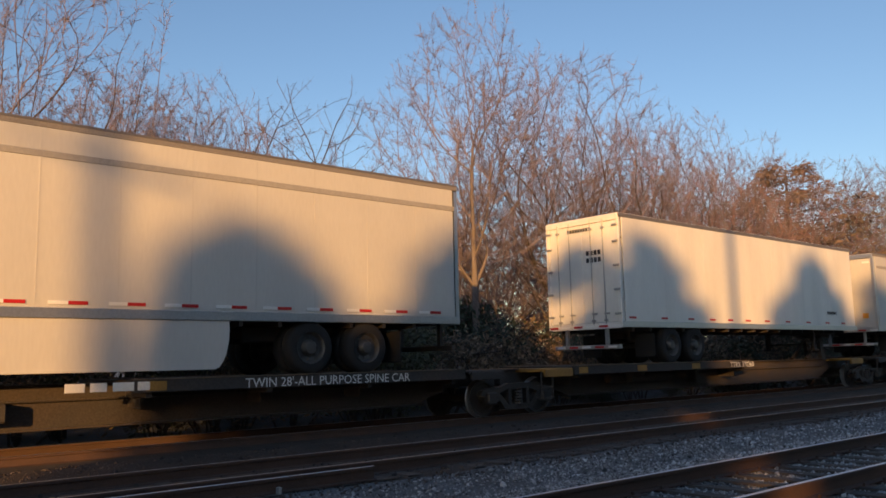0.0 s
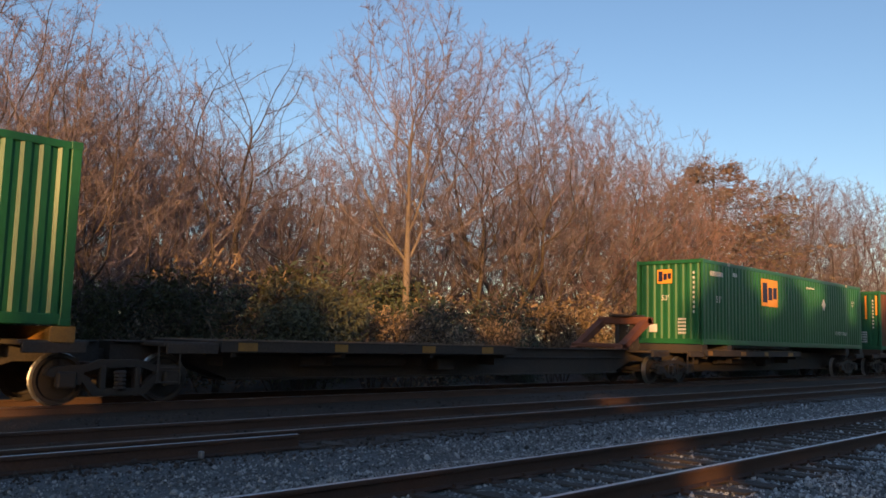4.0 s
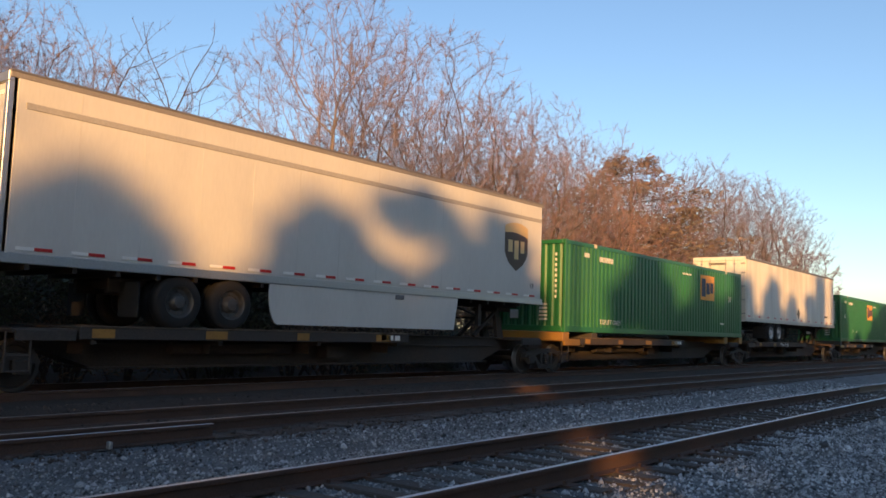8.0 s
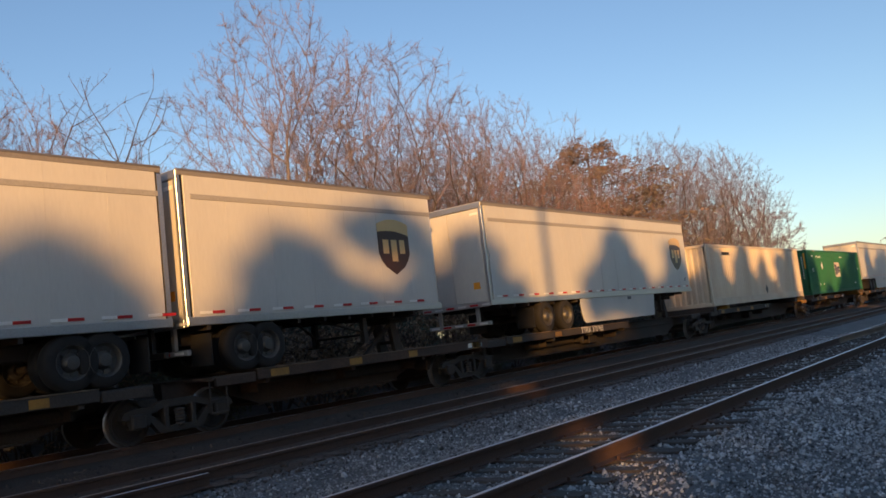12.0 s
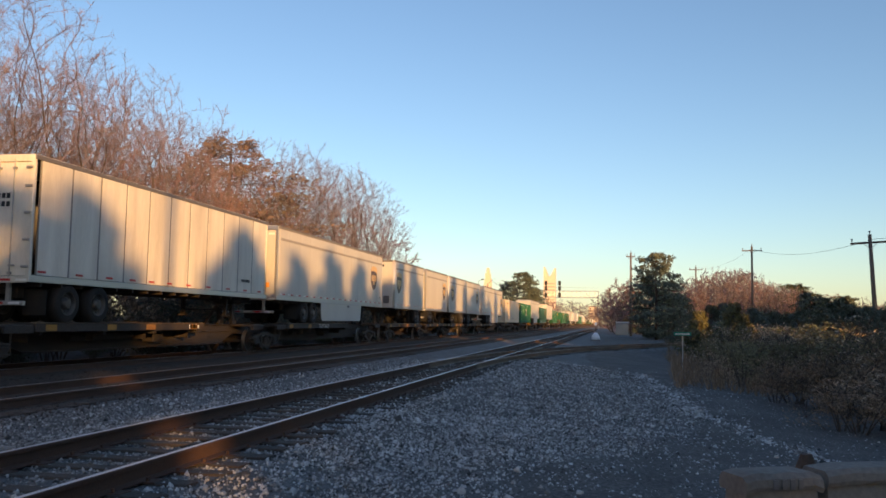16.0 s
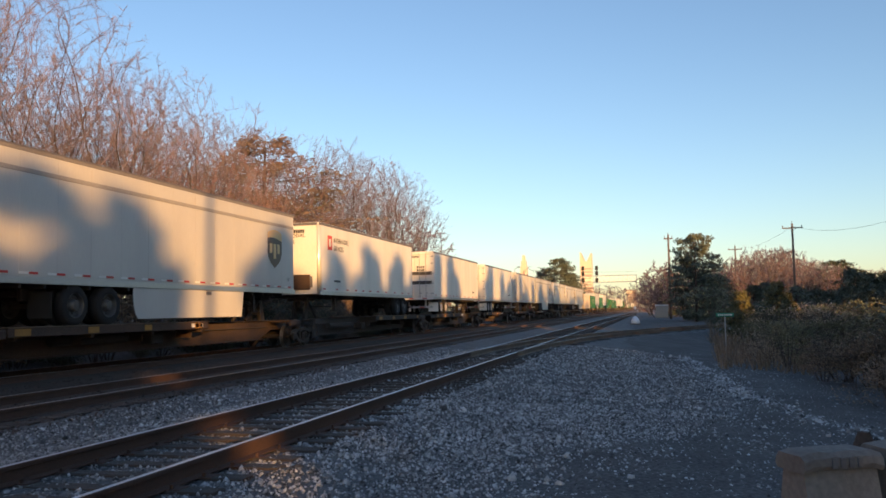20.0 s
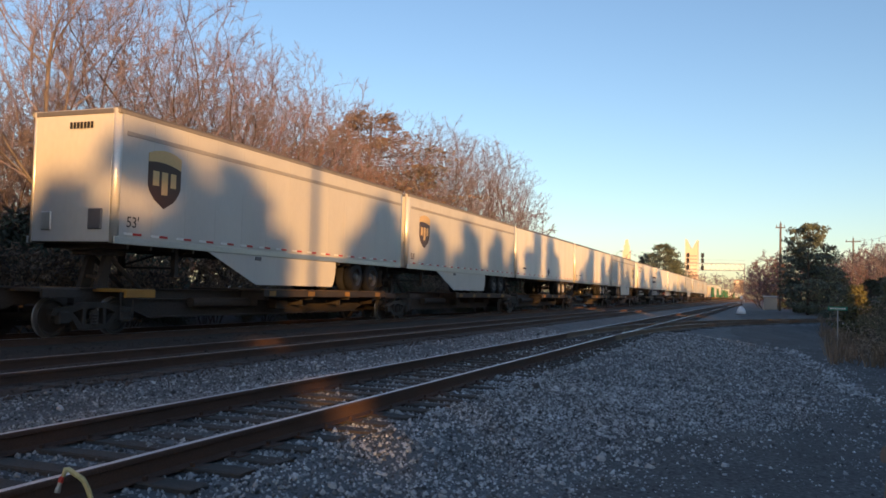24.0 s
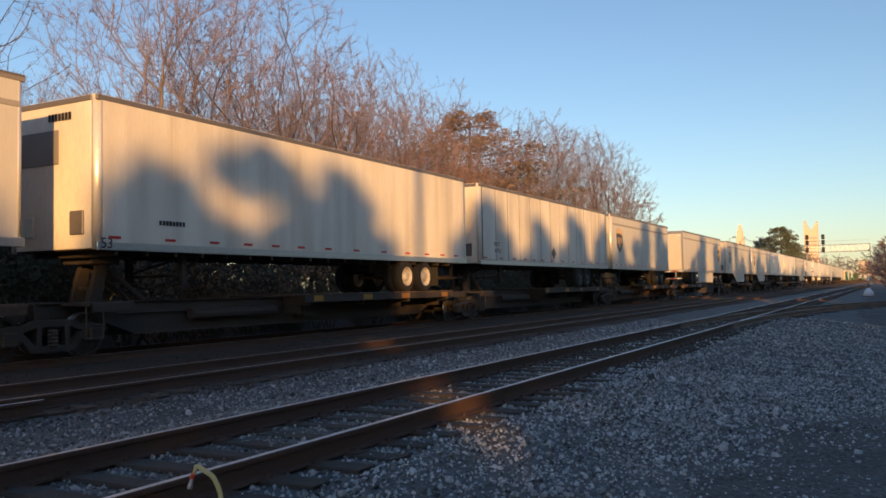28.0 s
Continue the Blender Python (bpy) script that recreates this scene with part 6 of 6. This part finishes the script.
# ---- stones ----
def stones():
    r = np.random.RandomState(4)
    shapes = []
    base = np.array([(1, 0, 0), (-1, 0, 0), (0, 1, 0), (0, -1, 0), (0, 0, 1), (0, 0, -1), (.6, .6, .5), (-.6, .5, -.5)], float)
    tri = np.array([(0, 6, 4), (6, 2, 4), (2, 1, 4), (1, 3, 4), (3, 0, 4), (0, 2, 6), (2, 0, 5), (2, 5, 7), (7, 5, 1), (2, 7, 1), (1, 5, 3), (3, 5, 0)])
    for _ in range(24):
        shapes.append(base * r.uniform(0.65, 1.2, (8, 1)) * r.uniform(0.6, 1.1, (1, 3)))

    def field(name, n, sampler, size, label, mat=STONE):
        xy = sampler(n)
        vs, fs = [], []
        for i, (x, y) in enumerate(xy):
            sh = shapes[r.randint(24)]
            a, b = r.uniform(0, 6.28), r.uniform(0, 6.28)
            ca, sa, cb, sb = math.cos(a), math.sin(a), math.cos(b), math.sin(b)
            m = np.array([(ca, -sa, 0), (sa, ca, 0), (0, 0, 1)]) @ np.array([(1, 0, 0), (0, cb, -sb), (0, sb, cb)])
            s = size * math.exp(r.normal(0, 0.36)) * 0.5
            vs.append(sh @ m.T * s + (x, y, ground_z(x, y) + s * 0.25))
            fs.append(tri + 8 * i)
        me = bpy.data.meshes.new(name)
        v, f = np.concatenate(vs), np.concatenate(fs)
        me.vertices.add(len(v))
        me.vertices.foreach_set("co", v.ravel())
        me.loops.add(f.size)
        me.loops.foreach_set("vertex_index", f.ravel().astype(np.int32))
        me.polygons.add(len(f))
        me.polygons.foreach_set("loop_start", np.arange(0, f.size, 3, dtype=np.int32))
        me.materials.append(mat)
        me.update(calc_edges=True)
        me.validate()
        tagged(new(name, me), label, "gravel", kind="stuff")

    def clear(p):
        """Keeps stones off the rails."""
        ok = np.ones(len(p), bool)
        for c in (4.92, 9.95, 14.9):
            for dy in (-0.755, 0.755):
                ok &= np.abs(p[:, 1] - c - dy) > 0.085
        return p[ok]

    def thin(p):
        """Few stones lie on the packed dirt."""
        edge = np.array([dirt_edge(q) for q in p[:, 0]])
        keep = np.interp(p[:, 1] - edge, (-1.6, -0.4, 0.2, 1.0), (0.10, 0.30, 0.75, 1.0))
        return p[r.uniform(0, 1, len(p)) < keep]

    def windrow(n):
        """A thin line of pale stones along the dirt road."""
        x = r.uniform(11, 32, n)
        y = np.interp(x, (11, 12.7, 15.4, 18.4, 32), (-3.9, -3.3, -2.36, -1.75, -0.9)) + r.normal(0, 0.16, n)
        return np.stack([x, y], 1)

    def near(n):
        x = -1.0 + 15.7 * r.uniform(0, 1, n) ** 0.9
        y = r.uniform(-3.2, 8.55, n)
        p = np.stack([x, y], 1)
        return thin(clear(p[np.hypot(x, y) > 0.8]))

    def far(n):
        x = r.uniform(9, 34, n)
        y = r.uniform(-2.8, 8.5, n)
        p = np.stack([x, y], 1)
        return thin(clear(p))
    field("gravel", 74000, lambda n: (lambda p: p[p[:, 1] < 4.0])(near(n)), 0.032, "grey crushed stone ballast, loose angular pieces")
    field("dusty_gravel", 76000, lambda n: (lambda p: p[p[:, 1] > 4.0])(near(n)), 0.030, "dark dusty ballast between the tracks", DULLSTONE)
    field("far_gravel", 32000, lambda n: (lambda p: p[p[:, 1] < 4.0])(far(n)), 0.040, "grey crushed stone ballast further along")
    field("far_siding_gravel", 26000, lambda n: (lambda p: p[p[:, 1] > 4.0])(far(n)), 0.038, "grey ballast between the tracks further along")
    field("pale_stones", 3000, lambda n: thin(clear(np.stack([3 + 27 * r.uniform(0, 1, n) ** 1.3, r.uniform(-2.6, 8.4, n)], 1))), 0.046, "scattered pale stones in the ballast", PALESTONE)
    field("large_stones", 60, lambda n: clear(np.stack([r.uniform(4, 26, n), r.uniform(-2.6, 3.4, n)], 1)), 0.07, "scattered larger pale stones", PALESTONE)
    field("road_grit", 26000, lambda n: np.stack([3 + 27 * r.uniform(0, 1, n) ** 1.5, 2.6 - 7.5 * r.uniform(0, 1, n) ** 1.3], 1), 0.026, "small loose stones on the packed dirt road")
    field("windrow", 2600, windrow, 0.055, "thin windrow of grey stones along the dirt road")
    field("oily_stones", 15000, lambda n: clear(np.stack([3 + 20 * r.uniform(0, 1, n) ** 1.3, r.uniform(8.4, 13.4, n)], 1)), 0.04, "dark oily ballast stones between the main tracks", DARKSTONE)


stones()


# ---- posts, poles and signs ----
def insulator(parent, x, y, z):
    part("insulator", Geo().tube([(x, y, z), (x, y, z + 0.10), (x, y, z + 0.16), (x, y, z + 0.26)], [0.03, 0.03, 0.07, 0.05], 8), DARKRAIL, parent)


def utility_pole(bearing, dist, top_el, arm=2.4, lean=0.0, name="utility_pole"):
    x, y, d = polar(bearing, dist=dist)
    z0 = ground_z(x, y)
    top = d * math.tan(radians(top_el)) + EYE_Z - z0
    root = thing(name, pose(x, y, z0, 0, 0, bearing) @ pose(0, 0, 0, lean, 0, 0), "weathered wooden utility pole with one crossarm", "utility pole", "utility poles")
    part("pole", Geo().tube([(0, 0, -0.3), (0, 0, top * 0.5), (0, 0, top)], [0.17, 0.15, 0.12], 12), POLEWOOD, root, smooth=True)
    if arm:
        part("crossarm", Geo().box(-0.06, 0.06, -arm / 2, arm / 2, top - 0.62, top - 0.48, 0.01), POLEWOOD, root)
        for s in (-1, 1):
            part("arm_brace", Geo().tube([(-0.09, s * 0.42, top - 0.6), (-0.13, 0, top - 1.0)], [0.02, 0.02], 5), GALV, root)
            insulator(root, 0, s * (arm / 2 - 0.1), top - 0.48)
        insulator(root, 0, 0, top)
    return (x, y, z0 + top - 0.3)


p1 = utility_pole(-15.95, 63, 5.75, lean=-2.2)
p2 = utility_pole(-8.83, 113, 5.15)
p3 = utility_pole(-5.36, 160, 3.85)
p4 = utility_pole(-1.19, 118, 4.8, 1.2)


def wire(a, b, sag, name="power_line"):
    pts = []
    for i in range(13):
        u = i / 12
        pts.append((a[0] + (b[0] - a[0]) * u, a[1] + (b[1] - a[1]) * u, a[2] + (b[2] - a[2]) * u - sag * 4 * u * (1 - u)))
    tagged(new(name, Geo().tube(pts, [0.012] * 13, 4).mesh(name, INK)), "thin dark power line between poles", "power line")


wire(p1, p2, 0.9)
wire(p1, (34, -30, 8.5), 0.8)
wire(p2, p3, 0.9)
for s, wd, yy in ((4.65, 0.20, -13.0), (23.9, 0.15, -9.5)):
    # poles behind the viewer
    dist = (13.6 - yy) / AY
    x = s - dist * AX
    root = thing("utility_pole", pose(x, yy, ground_z(x, yy)), "weathered wooden utility pole beside the yard", "utility pole", "utility poles")
    part("pole", Geo().tube([(0, 0, -0.3), (0, 0, 6), (0, 0, 13.5)], [wd, wd * 0.92, wd * 0.75], 12), POLEWOOD, root, smooth=True)
    part("crossarm", Geo().box(-0.06, 0.06, -1.2, 1.2, 12.6, 12.75, 0.01), POLEWOOD, root)

# street sign
x, y, d = polar(-4.5, dist=38)
z0 = ground_z(x, y)
sign = thing("street_sign", pose(x, y, z0, 0, 0, -4.5), "green street name sign on a grey steel post", "sign")
zt = d * math.tan(radians(-0.62)) + EYE_Z - z0
part("post", Geo().tube([(0, 0, -0.2), (0, 0, zt)], [0.03, 0.03], 8), GALV, sign)
part("sign_plate", Geo().box(-0.02, -0.005, -0.37, 0.37, zt - 0.01, zt + 0.15, 0.006), SIGNGREEN, sign)
for k in range(7):
    part("letter_bar", Geo().box(-0.026, -0.0205, 0.28 - k * 0.085 - 0.055, 0.28 - k * 0.085, zt + 0.04, zt + 0.10), CHALK, sign)

# relay cabinet
x, y, d = polar(-0.62, dist=125)
z0 = ground_z(x, y)
cab = thing("relay_cabinet", pose(x, y, z0), "beige steel railway relay cabinet", "cabinet")
part("body", Geo().box(-0.8, 0.8, -0.87, 0.87, 0.05, 1.75, 0.02), BEIGE, cab)
part("roof", Geo().prism([(-0.9, 1.75), (0.9, 1.75), (0.9, 1.80), (0, 1.98), (-0.9, 1.80)], -0.95, 0.95), BEIGE, cab)
for s in (-0.43, 0.43):
    part("door", Geo().box(-0.83, -0.8, s - 0.40, s + 0.40, 0.12, 1.68, 0.01), BEIGE, cab)
part("base", Geo().box(-0.9, 0.9, -0.95, 0.95, -0.2, 0.05, 0.02), CONCRETE, cab)

# switch stand with its white housing
x, y, d = polar(1.12, dist=82)
z0 = ground_z(x, y)
st = thing("switch_stand", pose(x, y, z0), "white domed switch stand with a round dark target", "switch stand")
part("housing", Geo().tube([(0, 0, 0.10), (0, 0, 0.38), (0, 0, 0.62), (0, 0, 0.78)], [0.40, 0.38, 0.26, 0.08], 16), LAMPWHITE, st, smooth=True)
part("base", Geo().box(-0.4, 0.4, -0.5, 0.5, -0.1, 0.12, 0.02), DARKRAIL, st)
part("mast", Geo().tube([(0, 0, 0.7), (0, 0, 1.6)], [0.03, 0.03], 8), DARKRAIL, st)
part("target", Geo().lathe_y([(-0.03, 0.0), (-0.03, 0.16), (0.03, 0.16), (0.03, 0.0)], 16, (0, 0, 1.05)), INK, st)
part("lamp", Geo().box(-0.1, 0.1, -0.1, 0.1, 1.45, 1.75, 0.03), LAMPWHITE, st)


# signal bridge over the tracks
def signal_bridge():
    xb, y0, y1 = 250.0, 4.1, 19.6
    root = thing("signal_bridge", pose(xb, 0, 0), "galvanised truss signal bridge over the tracks", "signal bridge")
    for y in (y0, y1):
        for dx in (-0.5, 0.5):
            part("mast", Geo().box(dx - 0.11, dx + 0.11, y - 0.11, y + 0.11, -0.4, 10.9), GALV, root)
        g = Geo()
        for k in range(10):
            g.tube([(-0.5, y, k * 1.05), (0.5, y, k * 1.05 + 1.0)], [0.05, 0.05], 4)
        part("mast_lacing", g, GALV, root)
    for z in (8.9, 10.8):
        for dx in (-0.5, 0.5):
            part("chord", Geo().box(dx - 0.09, dx + 0.09, y0, y1, z - 0.09, z + 0.09), GALV, root)
    n = 12
    for k in range(n):
        a = y0 + (y1 - y0) * k / n
        b = y0 + (y1 - y0) * (k + 1) / n
        g = Geo()
        for dx in (-0.5, 0.5):
            g.tube([(dx, a, 8.9), (dx, b, 10.8)], [0.055, 0.055], 4).tube([(dx, b, 8.9), (dx, b, 10.8)], [0.05, 0.05], 4)
        part("truss_web", g, GALV, root)
    part("walkway", Geo().box(-0.45, 0.45, y0, y1, 8.98, 9.04), DARKRAIL, root)
    part("handrail", Geo().box(-0.55, -0.5, y0, y1, 11.8, 11.86), GALV, root)
    for y in (19.4, 15.4):
        s = part("signal_mast", Geo().tube([(-0.7, y, 8.6), (-0.7, y, 13.7)], [0.08, 0.08], 8), INK, root, "black three-head colour light signal")
        for z in (9.6, 11.6, 13.1):
            part("signal_head", Geo().box(-0.95, -0.75, y - 0.42, y + 0.42, z - 0.65, z + 0.65, 0.25), INK, s)


signal_bridge()

# lamp on a mast by the far cars
x, y, d = polar(9.05, dist=210)
lm = thing("yard_lamp", pose(x, y, ground_z(x, y)), "tall grey yard lamp mast", "street lamp")
part("mast", Geo().tube([(0, 0, -0.2), (0, 0, 11.4)], [0.12, 0.07], 8), GALV, lm)
part("arm", Geo().tube([(0, 0, 11.3), (0, -0.9, 11.7)], [0.05, 0.04], 6), GALV, lm)
part("lamp_head", Geo().box(-0.25, 0.25, -1.4, -0.7, 11.6, 11.85, 0.05), DARKRAIL, lm)


# ---- concrete barriers ----
def barrier(p0, p1, zt, label, marks=False):
    """A barrier from p0 to p1, with its top at zt."""
    (x0, y0, _), (x1, y1, _) = p0, p1
    c = Vector(((x0 + x1) / 2, (y0 + y1) / 2, 0))
    ln = math.hypot(x1 - x0, y1 - y0)
    ang = math.degrees(math.atan2(y1 - y0, x1 - x0)) + 180
    z0 = ground_z(c.x, c.y) - 0.03
    h = zt - z0
    root = thing("concrete_barrier", pose(c.x, c.y, z0, 0, 0, ang), label, "barrier", "concrete barriers")
    prof = [(-0.24, 0), (0.24, 0), (0.24, 0.08), (0.11, h - 0.16), (0.10, h - 0.10), (-0.10, h - 0.10), (-0.11, h - 0.16), (-0.24, 0.08)]
    g = Geo()
    n = len(prof)
    for x in (-ln / 2, ln / 2):
        g.v += [(x, y, z) for y, z in prof]
    g.f = [(i, (i + 1) % n, (i + 1) % n + n, i + n) for i in range(n)] + [tuple(range(n)), tuple(reversed(range(n, 2 * n)))]
    part("body", g, CONCRETE, root)
    cap = Geo()
    r = random.Random(int(ln * 100))
    m = 9
    for i in range(m):
        x = -ln / 2 - 0.02 + (ln + 0.04) * i / (m - 1)
        w = 0.004 if 0 < i < m - 1 else -0.015
        for y, z in ((-0.135, h - 0.105), (-0.15, h - 0.075), (-0.145, h - 0.03), (-0.11, h), (0.11, h), (0.145, h - 0.03), (0.15, h - 0.075), (0.135, h - 0.105)):
            cap.v.append((x, y + r.uniform(-0.004, 0.004), z + r.uniform(-0.005, 0.004) + w))
    cap.f = [(i * 8 + j, i * 8 + (j + 1) % 8, (i + 1) * 8 + (j + 1) % 8, (i + 1) * 8 + j) for i in range(m - 1) for j in range(8)] + [tuple(range(8)), tuple((m - 1) * 8 + j for j in reversed(range(8)))]
    k = part("cap", cap, CONCRETE, root, "worn concrete cap with a rounded lip")
    if marks:
        gg = Geo()
        for i in range(4):
            gg.box(-0.12 + i * 0.06, -0.085 + i * 0.06, 0.150, 0.160, h - 0.09, h - 0.03)
        part("marking", gg, DARKRAIL, k)
    return root


barrier(polar(-7.75, dist=5.72), polar(-11.85, dist=6.03), 0.39, "stained grey concrete barrier with a worn cap", True)
barrier(polar(-12.5, dist=6.1), polar(-22.0, dist=6.95), 0.41, "stained grey concrete barrier with a worn cap")
x, y, d = polar(-11.9, dist=6.6)
z0 = ground_z(x, y)
lump = thing("rusty_lump", pose(x, y, z0), "rusty brown scrap lump behind the barrier", "scrap")
g = Geo()
leaf = [(0, 0.15), (0.35, 0.19), (0.7, 0.15), (1.0, 0.04)]
for hz, rr in leaf:
    for j in range(8):
        w = j * math.pi / 4
        g.v.append((rr * math.cos(w) * (1 + 0.2 * math.sin(3 * w)), rr * math.sin(w), -0.05 + hz * (0.46 - z0)))
g.f = [(i * 8 + j, i * 8 + (j + 1) % 8, (i + 1) * 8 + (j + 1) % 8, (i + 1) * 8 + j) for i in range(3) for j in range(8)] + [tuple(range(24, 32))]
part("lump", g, CARBROWN, lump)

# bent yellow pipe with a hose coupling
x, y, d = polar(44.7, dist=4.8)
z0 = ground_z(x, y)
zt = EYE_Z - d * math.tan(radians(11.68)) - z0
pipe = thing("bent_pipe", pose(x, y, z0, 0, 0, -46), "pale yellow bent steel pipe with a red and white hose coupling", "pipe")
part("pipe", Geo().tube([(0.15, 0, -0.2), (0.128, 0, zt - 0.17), (0.113, 0, zt - 0.125), (0.094, 0, zt - 0.085), (0.080, 0, zt - 0.066), (0.012, 0, zt - 0.012), (0.0, 0, zt - 0.012), (-0.004, 0, zt - 0.03), (-0.010, 0, zt - 0.05)], [0.0135] * 5 + [0.013, 0.013, 0.011, 0.010], 12), HOSE, pipe, smooth=True)
part("coupling", Geo().tube([(-0.012, 0, zt - 0.052), (-0.017, 0, zt - 0.058), (-0.022, 0, zt - 0.078)], [0.011, 0.0135, 0.0135], 10), REDSIGN, pipe, "red coupling ring")
part("coupling", Geo().tube([(-0.022, 0, zt - 0.08), (-0.027, 0, zt - 0.10), (-0.031, 0, zt - 0.112), (-0.034, 0, zt - 0.13)], [0.011, 0.011, 0.015, 0.0145], 10), GALV, pipe, "pale metal hose end")


# ---- the city far behind ----
def towers():
    def at(b, d):
        return polar(b, dist=d)[:2]
    x, y = at(4.2, 1500)
    r = thing("office_tower", pose(x, y, 0), "pale high-rise tower with a notched open crown", "skyscraper")
    part("shaft", Geo().box(-10, 10, -10.5, 10.5, -2, 78), TOWERSTONE, r)
    part("crown", Geo().prism([(-10.5, 78), (10.5, 78), (10.5, 100), (8.6, 100), (1.6, 84), (-1.6, 84), (-8.6, 98), (-10.5, 98)], -9, 9), TOWERSTONE, r, at=pose(0, 0, 0, 0, 0, 90))
    for k in range(12):
        part("window_band", Geo().box(-10.15, -10, -9.5, 9.5, 8 + k * 5.6, 10.2 + k * 5.6), TOWERGLASS, r)
    x, y = at(8.4, 1500)
    r = thing("office_tower", pose(x, y, 0), "pale stepped high-rise tower with a tapered crown", "skyscraper")
    for k, (w, a, b) in enumerate(((7.5, -2, 60), (6.2, 60, 78), (4.6, 78, 88), (2.8, 88, 94))):
        part("tier", Geo().box(-w, w, -w, w, a, b), TOWERSTONE, r)
    g = Geo()
    for k in range(8):
        g.box(-2.2 + k * 0.55, -2.0 + k * 0.55, -2.4, 2.4, 94, 94 + 4.5 - abs(k - 3.5) * 0.9)
    part("crown", g, TOWERSTONE, r)
    for k in range(9):
        part("window_band", Geo().box(-7.62, -7.5, -6.5, 6.5, 8 + k * 5.6, 10.2 + k * 5.6), TOWERGLASS, r)
    for b, d, w, h in ((1.25, 1000, 6, 21),):
        x, y = at(b, d)
        r = thing("office_block", pose(x, y, 0), "low pale office block far off", "building")
        part("wall", Geo().box(-w, w, -w, w, -2, h), TOWERSTONE, r)
        part("roof", Geo().box(-w - 0.3, w + 0.3, -w - 0.3, w + 0.3, h, h + 0.6), CONCRETE, r)
        for k in range(int(h / 3.6)):
            part("window_band", Geo().box(-w - 0.1, -w, -w * 0.9, w * 0.9, 1.4 + k * 3.5, 3.0 + k * 3.5), TOWERGLASS, r)


towers()


# ---- motion ----
def motions():
    for ob in TRAIN:
        p = ob.matrix_world.translation.copy()
        walk(ob, [(t, pose(p.x + SPEED * t, p.y, p.z)) for t in (0.0, 7.0, 14.0, 21.0, 28.0)])


bpy.context.view_layer.update()
motions()
